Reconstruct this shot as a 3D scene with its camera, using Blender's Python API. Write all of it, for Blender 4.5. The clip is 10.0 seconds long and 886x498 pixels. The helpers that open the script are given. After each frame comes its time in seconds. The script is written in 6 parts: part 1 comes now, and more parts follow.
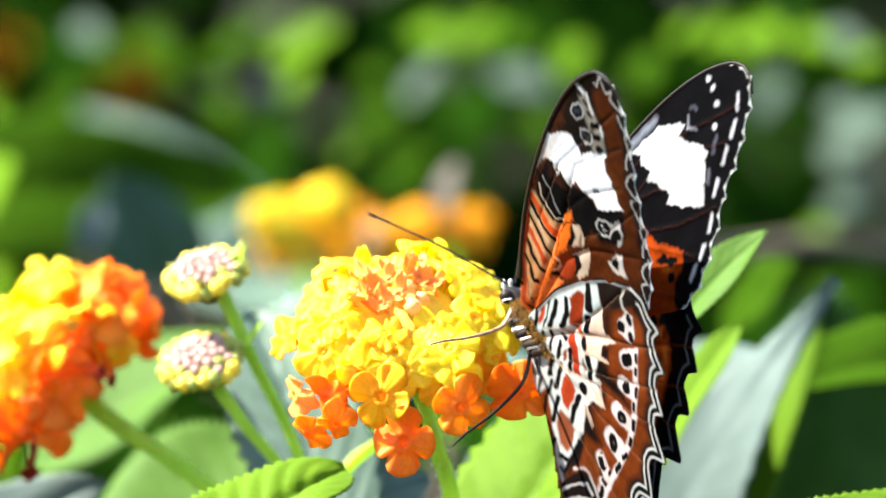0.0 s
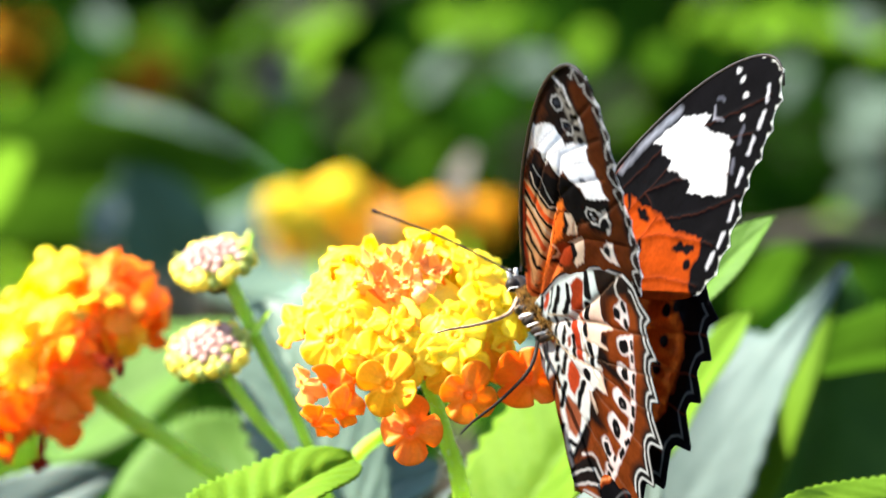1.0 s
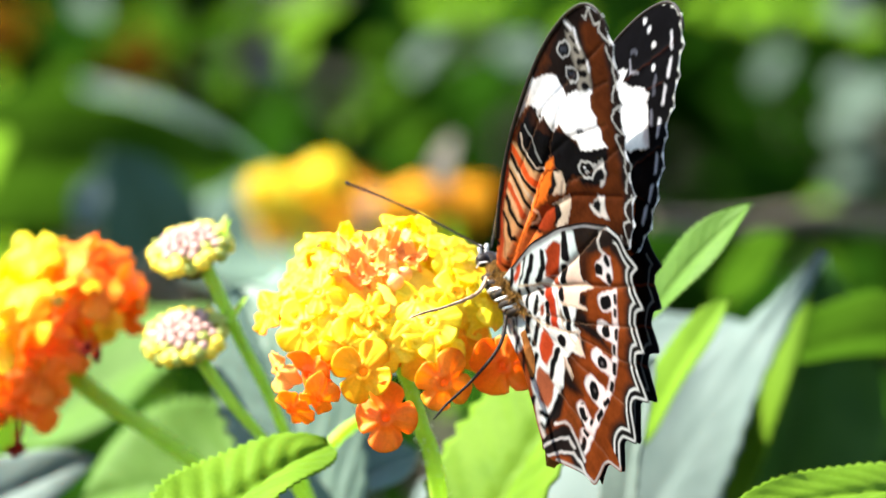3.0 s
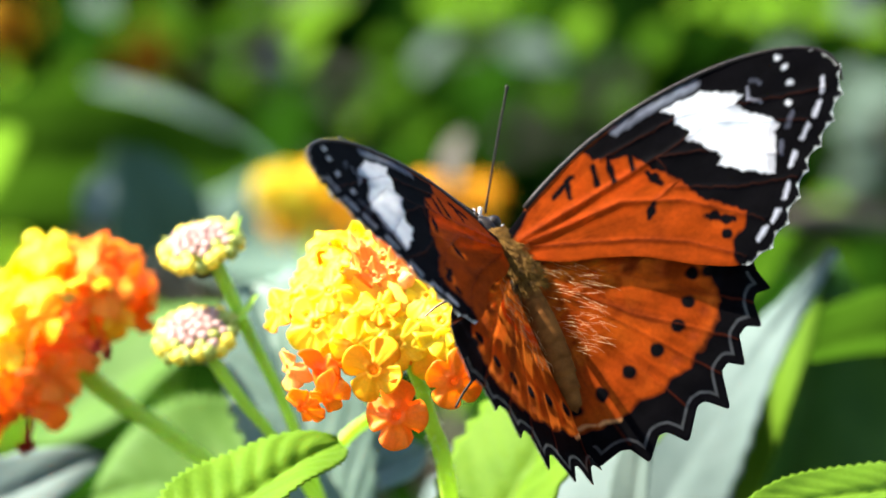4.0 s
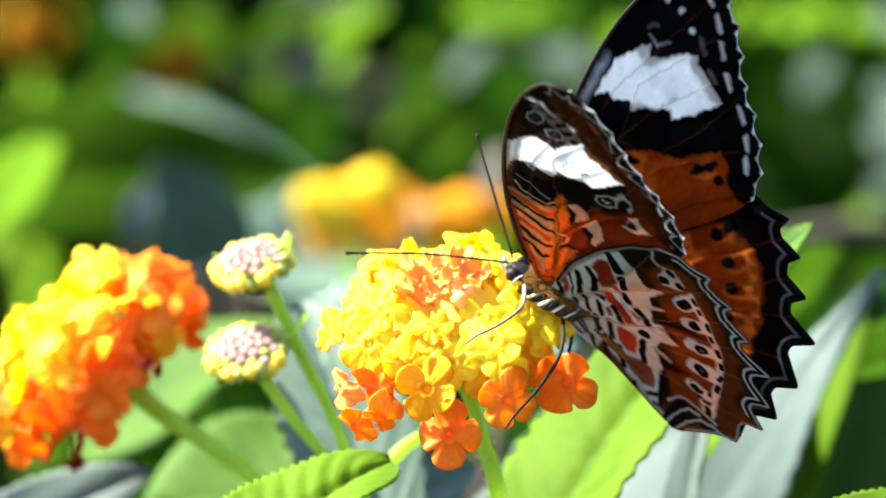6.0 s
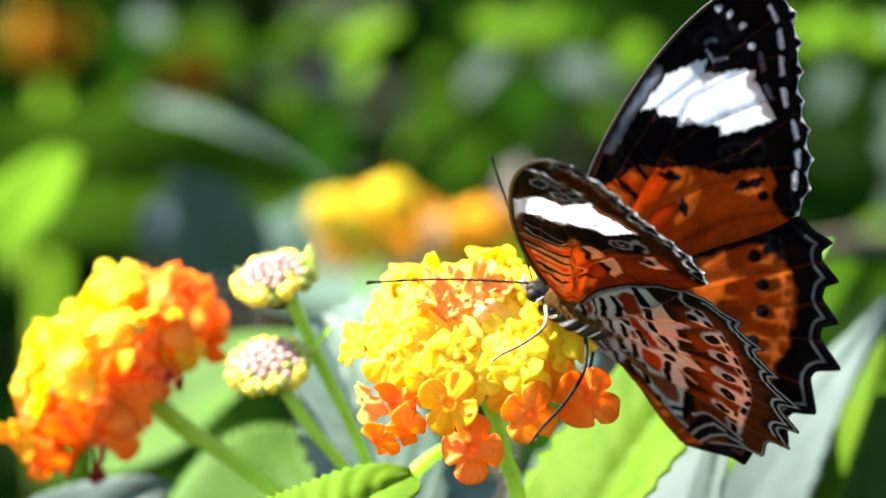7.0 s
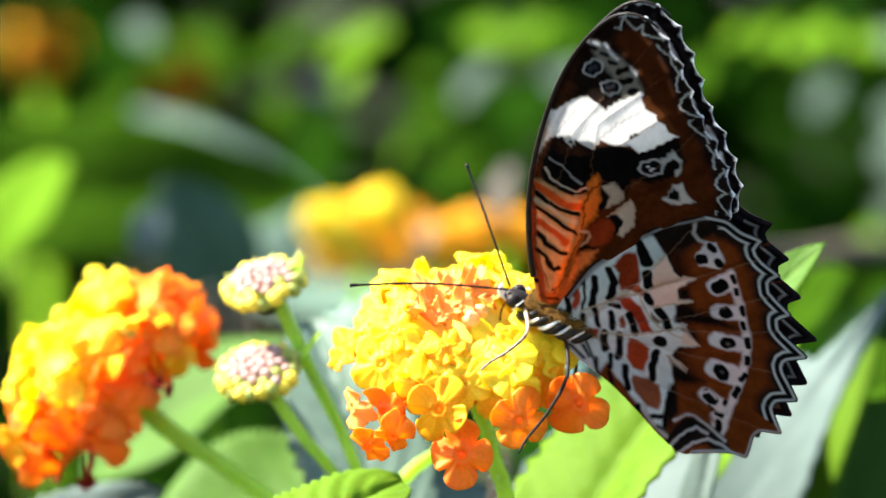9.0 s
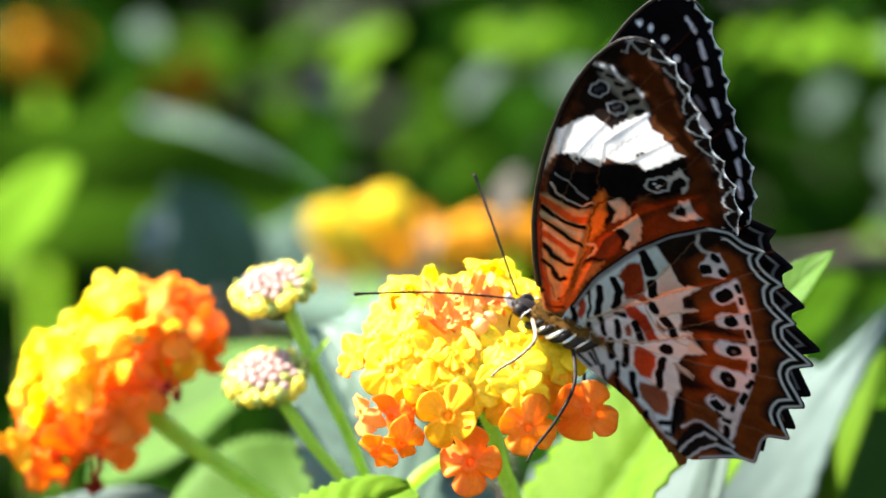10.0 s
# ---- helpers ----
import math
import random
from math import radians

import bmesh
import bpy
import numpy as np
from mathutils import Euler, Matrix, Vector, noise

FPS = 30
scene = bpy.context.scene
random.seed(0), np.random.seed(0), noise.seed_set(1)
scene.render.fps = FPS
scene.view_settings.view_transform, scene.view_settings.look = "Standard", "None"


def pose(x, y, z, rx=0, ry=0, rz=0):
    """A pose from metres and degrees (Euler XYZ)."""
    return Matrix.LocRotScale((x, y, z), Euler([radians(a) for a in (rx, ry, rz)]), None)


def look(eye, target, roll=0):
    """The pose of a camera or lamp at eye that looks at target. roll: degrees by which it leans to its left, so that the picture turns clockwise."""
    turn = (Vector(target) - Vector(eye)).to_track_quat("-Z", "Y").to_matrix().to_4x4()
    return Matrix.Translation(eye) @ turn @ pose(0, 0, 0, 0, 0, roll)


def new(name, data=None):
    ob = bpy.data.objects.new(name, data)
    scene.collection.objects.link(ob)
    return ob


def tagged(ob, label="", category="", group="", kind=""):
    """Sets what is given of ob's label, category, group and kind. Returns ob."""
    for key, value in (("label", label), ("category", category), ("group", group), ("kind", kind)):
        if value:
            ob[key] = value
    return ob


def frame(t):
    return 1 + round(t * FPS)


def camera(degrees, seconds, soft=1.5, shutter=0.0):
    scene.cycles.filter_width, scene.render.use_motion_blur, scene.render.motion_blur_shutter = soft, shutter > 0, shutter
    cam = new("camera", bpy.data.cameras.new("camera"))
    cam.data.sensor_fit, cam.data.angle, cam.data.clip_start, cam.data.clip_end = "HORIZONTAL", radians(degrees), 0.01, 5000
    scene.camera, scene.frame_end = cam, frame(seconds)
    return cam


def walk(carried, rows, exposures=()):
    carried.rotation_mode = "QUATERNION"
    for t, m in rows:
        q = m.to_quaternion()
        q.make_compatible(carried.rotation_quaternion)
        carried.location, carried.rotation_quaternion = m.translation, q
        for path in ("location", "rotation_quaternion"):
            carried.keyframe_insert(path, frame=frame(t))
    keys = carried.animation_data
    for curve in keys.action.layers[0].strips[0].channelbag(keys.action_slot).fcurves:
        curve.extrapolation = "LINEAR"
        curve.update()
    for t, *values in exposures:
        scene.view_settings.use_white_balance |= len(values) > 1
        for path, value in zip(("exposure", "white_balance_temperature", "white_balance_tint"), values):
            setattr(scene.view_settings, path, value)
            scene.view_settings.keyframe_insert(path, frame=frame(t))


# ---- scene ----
DIST = 0.822
CENTRE = Vector((0.0, 0.0, 0.9))
# the shot's own axes: x right, y away from the camera, z up, tilted 12 degrees down
F = Matrix.Translation(CENTRE) @ Matrix.Rotation(radians(-12), 4, "X")

cam = camera(8.0, 10.0, soft=1.5, shutter=0.35)
cam.data.dof.use_dof = True
cam.data.dof.focus_distance = 0.806
cam.data.dof.aperture_fstop = 19.0
PATH = [  # seconds, shift right and up in metres, yaw, pitch, roll in degrees
    (0.0, -0.00506, -0.00152, -0.384, 0.291, 0.134),
    (0.5, -0.00386, -0.00137, -0.089, 0.249, 0.003),
    (1.0, -0.00198, -0.00193, -0.107, 0.213, -0.176),
    (1.5, -0.00079, -0.00227, -0.133, 0.155, -0.109),
    (2.0, 0.00077, -0.00216, -0.086, 0.110, -0.149),
    (2.5, 0.00124, -0.00139, -0.117, 0.071, -0.102),
    (4.0, 0.00026, -0.00083, -0.073, 0.002, 0.104),
    (4.5, 0.00000, 0.00000, 0.000, 0.000, 0.000),
    (5.0, -0.00185, -0.00061, 0.000, 0.028, 0.225),
    (5.5, -0.00344, 0.00067, 0.011, -0.022, 0.237),
    (7.0, -0.00741, 0.00276, 0.078, 0.054, 0.424),
    (7.5, -0.00692, 0.00178, 0.083, 0.157, 0.457),
    (8.0, -0.00728, 0.00261, 0.037, 0.129, 0.554),
    (8.5, -0.00668, 0.00243, 0.027, 0.146, 0.526),
    (9.0, -0.00674, 0.00193, 0.028, 0.161, 0.384),
    (9.5, -0.00758, 0.00297, 0.006, 0.123, 0.529),
    (10.0, -0.00830, 0.00309, 0.006, 0.141, 0.661),
]
walk(cam, [(t, F @ pose(x, -DIST, z, 90 + pitch, -roll, yaw)) for t, x, z, yaw, pitch, roll in PATH],
     exposures=[(0.0, 2.36), (10.0, 2.36)])

# ---- light ----
SUN = (F.to_3x3() @ Vector((-0.64, 0.0, 0.77))).normalized()
world = bpy.data.worlds.new("world")
scene.world = world
world.use_nodes = True
sky = world.node_tree.nodes.new("ShaderNodeTexSky")
sky.sky_type = "NISHITA"
sky.sun_disc = False
sky.sun_elevation = math.asin(SUN.z)
sky.sun_rotation = math.atan2(SUN.x, SUN.y)
world.node_tree.nodes["Background"].inputs["Strength"].default_value = 0.1
world.node_tree.links.new(sky.outputs[0], world.node_tree.nodes["Background"].inputs["Color"])
lamp = bpy.data.lights.new("sun", "SUN")
lamp.energy = 5.0
lamp.angle = radians(0.5)
lamp.color = (1.0, 0.96, 0.88)
sun = new("sun", lamp)
sun.matrix_world = look(CENTRE + SUN * 3, CENTRE)


# ---- materials ----
def srgb(r, g, b):
    return tuple(((c / 255 + 0.055) / 1.055) ** 2.4 if c > 10 else c / 255 / 12.92 for c in (r, g, b))


def material(name, dark, light, rough=0.5, scale=300.0, fine=2500.0, through_light=0.0, bump=0.3, attribute="",
             spread=0.15, specular=0.5, tint=None, metal=0.0):
    """Two scales of colour variation, fine relief, and light passing through where the thing is thin."""
    m = bpy.data.materials.new(name)
    m.use_nodes = True
    nt = m.node_tree
    n, link = nt.nodes, nt.links.new
    bsdf = n["Principled BSDF"]
    coord = n.new("ShaderNodeTexCoord")
    big = n.new("ShaderNodeTexNoise")
    big.inputs["Scale"].default_value = scale
    big.inputs["Detail"].default_value = 4
    small = n.new("ShaderNodeTexNoise")
    small.inputs["Scale"].default_value = fine
    small.inputs["Detail"].default_value = 2
    link(coord.outputs["Object"], big.inputs["Vector"])
    link(coord.outputs["Object"], small.inputs["Vector"])
    info = n.new("ShaderNodeObjectInfo")
    geo = n.new("ShaderNodeNewGeometry")
    mix = n.new("ShaderNodeMix")
    mix.data_type = "RGBA"
    mix.inputs["A"].default_value = (*dark, 1)
    mix.inputs["B"].default_value = (*light, 1)
    ramp = n.new("ShaderNodeMapRange")
    ramp.inputs["From Min"].default_value = 0.3
    ramp.inputs["From Max"].default_value = 0.7
    link(big.outputs["Fac"], ramp.inputs["Value"])
    link(ramp.outputs["Result"], mix.inputs["Factor"])
    colour = mix.outputs["Result"]
    if attribute:
        paint = n.new("ShaderNodeAttribute")
        paint.attribute_name = attribute
        over = n.new("ShaderNodeMix")
        over.data_type = "RGBA"
        over.blend_type = "MULTIPLY"
        over.inputs["Factor"].default_value = 1.0
        link(paint.outputs["Color"], over.inputs["A"])
        link(colour, over.inputs["B"])
        colour = over.outputs["Result"]
    hsv = n.new("ShaderNodeHueSaturation")
    jitter = n.new("ShaderNodeMath")
    jitter.operation = "MULTIPLY_ADD"
    both = n.new("ShaderNodeMath")
    both.operation = "ADD"
    link(info.outputs["Random"], both.inputs[0])
    link(geo.outputs["Random Per Island"], both.inputs[1])
    link(both.outputs[0], jitter.inputs[0])
    jitter.inputs[1].default_value = spread
    jitter.inputs[2].default_value = 1.0 - spread
    grain = n.new("ShaderNodeMath")
    grain.operation = "MULTIPLY_ADD"
    link(small.outputs["Fac"], grain.inputs[0])
    grain.inputs[1].default_value = 0.3
    link(jitter.outputs[0], grain.inputs[2])
    shift = n.new("ShaderNodeMath")
    shift.operation = "SUBTRACT"
    link(grain.outputs[0], shift.inputs[0])
    shift.inputs[1].default_value = 0.15
    link(shift.outputs[0], hsv.inputs["Value"])
    link(colour, hsv.inputs["Color"])
    link(hsv.outputs["Color"], bsdf.inputs["Base Color"])
    bsdf.inputs["Roughness"].default_value = rough
    bsdf.inputs["Metallic"].default_value = metal
    bsdf.inputs["Specular IOR Level"].default_value = specular
    if bump:
        relief = n.new("ShaderNodeBump")
        relief.inputs["Strength"].default_value = bump
        relief.inputs["Distance"].default_value = 0.00012
        link(small.outputs["Fac"], relief.inputs["Height"])
        link(relief.outputs["Normal"], bsdf.inputs["Normal"])
    if through_light:
        glow = n.new("ShaderNodeBsdfTranslucent")
        if tint:
            dye = n.new("ShaderNodeMix")
            dye.data_type = "RGBA"
            dye.blend_type = "MULTIPLY"
            dye.inputs["Factor"].default_value = 1.0
            link(hsv.outputs["Color"], dye.inputs["A"])
            dye.inputs["B"].default_value = (*tint, 1)
            link(dye.outputs["Result"], glow.inputs["Color"])
        else:
            link(hsv.outputs["Color"], glow.inputs["Color"])
        mixed = n.new("ShaderNodeMixShader")
        mixed.inputs["Fac"].default_value = through_light
        if attribute and name == "wing_scales":
            deep = n.new("ShaderNodeGamma")
            deep.inputs["Gamma"].default_value = 0.72
            link(hsv.outputs["Color"], deep.inputs["Color"])
            link(deep.outputs["Color"], glow.inputs["Color"])
            thin = n.new("ShaderNodeMapRange")
            thin.inputs["To Min"].default_value = through_light * 1.2
            thin.inputs["To Max"].default_value = 0.74
            link(paint.outputs["Fac"], thin.inputs["Value"])
            link(thin.outputs["Result"], mixed.inputs["Fac"])
        link(bsdf.outputs[0], mixed.inputs[1])
        link(glow.outputs[0], mixed.inputs[2])
        link(mixed.outputs[0], n["Material Output"].inputs["Surface"])
    return m


YELLOW = material("yellow_petal", (0.98, 0.80, 0.012), (1.0, 0.92, 0.05), 0.55, 250, 2500, 0.60, 0.2, "paint", spread=0.05)
AMBER = material("amber_petal", (0.90, 0.42, 0.005), (0.98, 0.56, 0.010), 0.55, 250, 2500, 0.42, 0.2, "paint", spread=0.08, specular=0.2)
FLAME = material("flame_petal", (0.96, 0.26, 0.004), (1.0, 0.37, 0.008), 0.55, 250, 2500, 0.64, 0.2, "paint", spread=0.08)
ORANGE = material("orange_petal", (0.98, 0.33, 0.003), (1.0, 0.46, 0.008), 0.55, 250, 2500, 0.60, 0.2, "paint", spread=0.08)
CORAL = material("coral_petal", (0.96, 0.36, 0.05), (1.0, 0.50, 0.10), 0.55, 250, 2500, 0.3, 0.2, "paint", spread=0.12)
RUSTY = material("rust_petal", (0.070, 0.024, 0.002), (0.120, 0.042, 0.004), 0.7, 250, 2500, 0.3, 0.2, "paint", spread=0.1, specular=0.0)
BUD_AMBER = material("yellow_bud", (0.74, 0.54, 0.03), (0.90, 0.70, 0.07), 0.6, 500, 3000, 0.2, 0.3, spread=0.12)
BUD_CORAL = material("coral_bud", (0.92, 0.46, 0.10), (0.98, 0.60, 0.20), 0.6, 500, 3000, 0.2, 0.3, spread=0.12)
RED = material("withered_petal", (0.12, 0.008, 0.004), (0.20, 0.016, 0.006), 0.8, 400, 2500, 0.1, 0.3, specular=0.05)
PINK = material("pink_bud", (0.36, 0.20, 0.165), (0.46, 0.28, 0.225), 0.6, 500, 3000, 0.25, 0.3, spread=0.12)
STALK = material("green_stalk", (0.38, 0.56, 0.05), (0.50, 0.68, 0.09), 0.5, 200, 2500, 0.6, 0.3, tint=(1.2, 1.2, 0.6))
CALYX = material("green_calyx", (0.26, 0.30, 0.04), (0.42, 0.42, 0.07), 0.55, 300, 2500, 0.25, 0.3)
LEAF = material("fresh_leaf", (0.082, 0.165, 0.008), (0.118, 0.215, 0.014), 0.6, 120, 1800, 0.36, 0.6, spread=0.1, tint=(1.3, 1.25, 0.22), specular=0.06)
LEAF_LIGHT = material("downy_leaf", (0.056, 0.122, 0.014), (0.082, 0.165, 0.024), 0.6, 120, 1800, 0.32, 0.6, spread=0.1, tint=(1.1, 1.25, 0.35), specular=0.1)
LEAF_SAGE = material("sage_leaf", (0.085, 0.138, 0.098), (0.115, 0.175, 0.128), 0.5, 110, 1800, 0.18, 0.6, spread=0.1, specular=0.2)
# dark copy of the leaf green, shade put into the colour
LEAF_DEEP = material("shade_deep_leaf", (0.018, 0.060, 0.008), (0.036, 0.095, 0.014), 0.45, 90, 1200, 0.2, 0.6, spread=0.2, tint=(1.6, 1.5, 0.4), specular=0.12)
# leaf sheen put into a pale base colour
LEAF_PALE = material("sheen_pale_leaf", (0.090, 0.124, 0.107), (0.118, 0.154, 0.134), 0.6, 110, 1800, 0.18, 0.6, spread=0.1, specular=0.08)
# dark background leaves, the shade put into their base colours
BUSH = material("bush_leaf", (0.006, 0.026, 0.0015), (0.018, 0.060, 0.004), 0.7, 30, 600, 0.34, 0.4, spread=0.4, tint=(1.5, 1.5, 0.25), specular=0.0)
SHADE = material("shade_dark_leaf", (0.003, 0.012, 0.0018), (0.008, 0.026, 0.0035), 0.7, 20, 300, 0.15, 0.4, spread=0.35, specular=0.0)
# half-lit and sunlit copies of one leaf, the light put into their colours
LEAF_DIM = material("shade_toned_leaf", (0.023, 0.060, 0.0030), (0.040, 0.092, 0.0055), 0.7, 90, 1200, 0.35, 0.5, spread=0.2, tint=(1.4, 1.5, 0.3), specular=0.0)
LEAF_SUN = material("sun_toned_leaf", (0.070, 0.150, 0.008), (0.104, 0.200, 0.014), 0.7, 60, 900, 0.3, 0.3, spread=0.15, tint=(1.4, 1.3, 0.3), specular=0.0)
# far sheen and a bluish sky glint, both put into the base colour
LEAF_GREY = material("sheen_grey_leaf", (0.048, 0.072, 0.050), (0.070, 0.100, 0.074), 0.6, 60, 900, 0.15, 0.3, spread=0.15, specular=0.05)
PALE_GLINT = material("glint_toned_leaf", (0.040, 0.050, 0.064), (0.056, 0.068, 0.084), 0.4, 90, 1200, 0.1, 0.3, specular=0.1)
# blue-green darkened to hold the shade
LEAF_TEAL = material("shade_teal_leaf", (0.030, 0.062, 0.034), (0.052, 0.095, 0.056), 0.6, 90, 1200, 0.12, 0.5, spread=0.1, specular=0.06)
DRY = material("dry_leaf", (0.115, 0.095, 0.070), (0.165, 0.145, 0.115), 0.7, 120, 1500, 0.25, 0.5)
SOIL = material("soil", (0.012, 0.013, 0.006), (0.032, 0.032, 0.014), 0.95, 6, 80, 0, 0.6, specular=0.2)
BARK = material("woody_stem", (0.05, 0.038, 0.022), (0.10, 0.075, 0.045), 0.85, 80, 900, 0, 0.8)
WING = material("wing_scales", (0.86, 0.86, 0.86), (1.0, 1.0, 1.0), 0.7, 700, 9000, 0.48, 0.15, "paint", spread=0.02, specular=0.03)
PELT = material("thorax_hair", (0.06, 0.027, 0.005), (0.26, 0.13, 0.022), 0.7, 900, 6000, 0.2, 0, spread=0.5, specular=0.08)
FUR = material("golden_fur", (0.022, 0.011, 0.004), (0.085, 0.042, 0.010), 0.85, 900, 6000, 0.05, 0.6, spread=0.3, specular=0.04)
GOLD = material("golden_hair", (0.48, 0.27, 0.08), (0.70, 0.46, 0.20), 0.4, 900, 6000, 0.3, 0, spread=0.3)
SKIN = material("abdomen_skin", (0.085, 0.028, 0.005), (0.190, 0.070, 0.014), 0.8, 500, 5000, 0.15, 0.25, specular=0.05)
DARK = material("dark_chitin", (0.008, 0.006, 0.005), (0.022, 0.016, 0.012), 0.45, 900, 6000, 0, 0.4, specular=0.12)
LEG = material("leg_chitin", (0.22, 0.13, 0.07), (0.42, 0.30, 0.19), 0.6, 900, 6000, 0, 0.4)
WHITE = material("white_scales", (0.62, 0.60, 0.55), (0.80, 0.78, 0.72), 0.7, 900, 6000, 0, 0.4)
HAIR = material("plant_hair", (0.60, 0.66, 0.48), (0.75, 0.80, 0.62), 0.5, 900, 6000, 0.3, 0)


# ---- helpers for shapes ----
def part(name, bm, mat, parent=None, label="", smooth=True, m=None):
    mesh = bpy.data.meshes.new(name)
    if isinstance(bm, tuple):
        mesh.from_pydata(bm[0], [], bm[1])
    else:
        bm.to_mesh(mesh)
        bm.free()
    mesh.materials.append(mat)
    if smooth:
        mesh.polygons.foreach_set("use_smooth", [True] * len(mesh.polygons))
    ob = new(name, mesh)
    if parent is not None:
        ob.parent = parent
    if m is not None:
        ob.matrix_basis = m
    if label:
        ob["label"] = label
    return ob


def again(name, mesh, parent, m, label=""):
    ob = new(name, mesh)
    ob.parent = parent
    ob.matrix_basis = m
    if label:
        ob["label"] = label
    return ob


def tube_data(points, radii, sides=10, cap=True):
    """A round tube along a line of points: vertices and faces."""
    pts = [Vector(p) for p in points]
    verts, faces = [], []
    ref = Vector((0.31, 0.87, 0.38))
    for i, p in enumerate(pts):
        d = (pts[min(i + 1, len(pts) - 1)] - pts[max(i - 1, 0)]).normalized()
        a = d.cross(ref).normalized()
        b = d.cross(a)
        for k in range(sides):
            w = 2 * math.pi * k / sides
            verts.append(p + (a * math.cos(w) + b * math.sin(w)) * radii[i])
    for i in range(len(pts) - 1):
        for k in range(sides):
            a, b = i * sides + k, i * sides + (k + 1) % sides
            faces.append((a, b, b + sides, a + sides))
    if cap:
        faces.append(tuple(range(sides - 1, -1, -1)))
        faces.append(tuple(range((len(pts) - 1) * sides, len(pts) * sides)))
    return verts, faces


def bend(points, steps=6):
    """A smooth line through the points."""
    p = [Vector(q) for q in points]
    out = []
    for i in range(len(p) - 1):
        a, b, c, d = p[max(i - 1, 0)], p[i], p[i + 1], p[min(i + 2, len(p) - 1)]
        for k in range(steps):
            u = k / steps
            out.append(0.5 * ((2 * b) + (c - a) * u + (2 * a - 5 * b + 4 * c - d) * u * u + (3 * b - a - 3 * c + d) * u ** 3))
    return out + [p[-1]]


def joined(pieces):
    verts, faces = [], []
    for v, f in pieces:
        base = len(verts)
        verts.extend(v)
        faces.extend(tuple(i + base for i in face) for face in f)
    return verts, faces


def sheet(grid, thick):
    """A thin closed shell from a grid of points, its underside thick below."""
    rows, cols = len(grid), len(grid[0])
    verts = [Vector(p) for row in grid for p in row]
    under = [v - Vector((0, 0, thick)) for v in verts]
    n = len(verts)
    faces = []
    for i in range(rows - 1):
        for j in range(cols - 1):
            a = i * cols + j
            q = (a, a + 1, a + cols + 1, a + cols)
            faces.append(q)
            faces.append(tuple(k + n for k in reversed(q)))
    rim = [j for j in range(cols)] + [i * cols + cols - 1 for i in range(1, rows)]
    rim += [(rows - 1) * cols + j for j in range(cols - 2, -1, -1)] + [i * cols for i in range(rows - 2, 0, -1)]
    for a, b in zip(rim, rim[1:] + rim[:1]):
        faces.append((b, a, a + n, b + n))
    return verts + under, faces


def leaf_data(length, width, ny=30, nx=14, teeth=14, fold=0.25, curl=0.2, quilt=0.02, blunt=0.75, seed=1, wave=0.03):
    """An ovate toothed leaf along +y, its upper face towards +z."""
    rnd = random.Random(seed)
    ph = rnd.uniform(0, 6)
    grid = []
    for i in range(ny + 1):
        s = i / ny
        half = width / 2 * 1.62 * (max(s, 0.0) ** 0.62) * (max(1 - s, 0.0) ** blunt)
        half = max(half, width * 0.006)
        row = []
        for j in range(nx + 1):
            c = 2 * j / nx - 1
            tooth = 1 + 0.055 * abs(c) ** 6 * (1 if teeth else 0) * (2 * abs((s * teeth) % 1.0 - 0.5) * 2 - 1)
            x = c * half * tooth
            vein = abs(((s * 9 - abs(c) * 2.2) % 1.0) - 0.5) * 2
            z = fold * abs(x) - curl * length * (s - 0.4) ** 2 * 0.9
            z += quilt * width * (math.sqrt(1 - vein * vein * 0.98) - 0.4) * (1 - abs(c) ** 4) * min(1, s * 6) * min(1, (1 - s) * 5)
            z -= quilt * width * 1.4 * math.exp(-(c * 9) ** 2)
            z += wave * width * math.sin(s * 9 + ph + 2 * c) * abs(c)
            row.append((x, s * length, z))
        grid.append(row)
    return sheet(grid, min(0.0004, width * 0.012))


def placed(base, tip, up):
    """The matrix that lays +y from base to tip with +z near up, in the shot's axes; also the length."""
    b, t, u = Vector(base), Vector(tip), Vector(up)
    y = (t - b).normalized()
    z = (u - y * u.dot(y)).normalized()
    x = y.cross(z)
    m = Matrix(((x.x, y.x, z.x, b.x), (x.y, y.y, z.y, b.y), (x.z, y.z, z.z, b.z), (0, 0, 0, 1)))
    return m, (t - b).length


def facing(at, axis, spin=0.0):
    """A matrix at a place with +z along axis."""
    q = Vector(axis).to_track_quat("Z", "Y").to_matrix().to_4x4()
    return Matrix.Translation(at) @ q @ Matrix.Rotation(spin, 4, "Z")


# ---- ground and far growth ----
def ground():
    n = 60
    grid = []
    for i in range(n + 1):
        row = []
        for j in range(n + 1):
            x, y = ((j / n * 2 - 1) ** 3) * 400, ((i / n * 2 - 1) ** 3) * 400
            row.append((x, y, 0.03 * noise.noise(Vector((x * 2, y * 2, 0))) if abs(x) < 8 and abs(y) < 8 else 0))
        grid.append(row)
    v = [p for row in grid for p in row]
    f = [(i * (n + 1) + j, i * (n + 1) + j + 1, (i + 1) * (n + 1) + j + 1, (i + 1) * (n + 1) + j) for i in range(n) for j in range(n)]
    ob = part("ground", (v, f), SOIL)
    tagged(ob, "dark bare garden soil under the flowering shrubs", "ground", kind="structure")


ground()


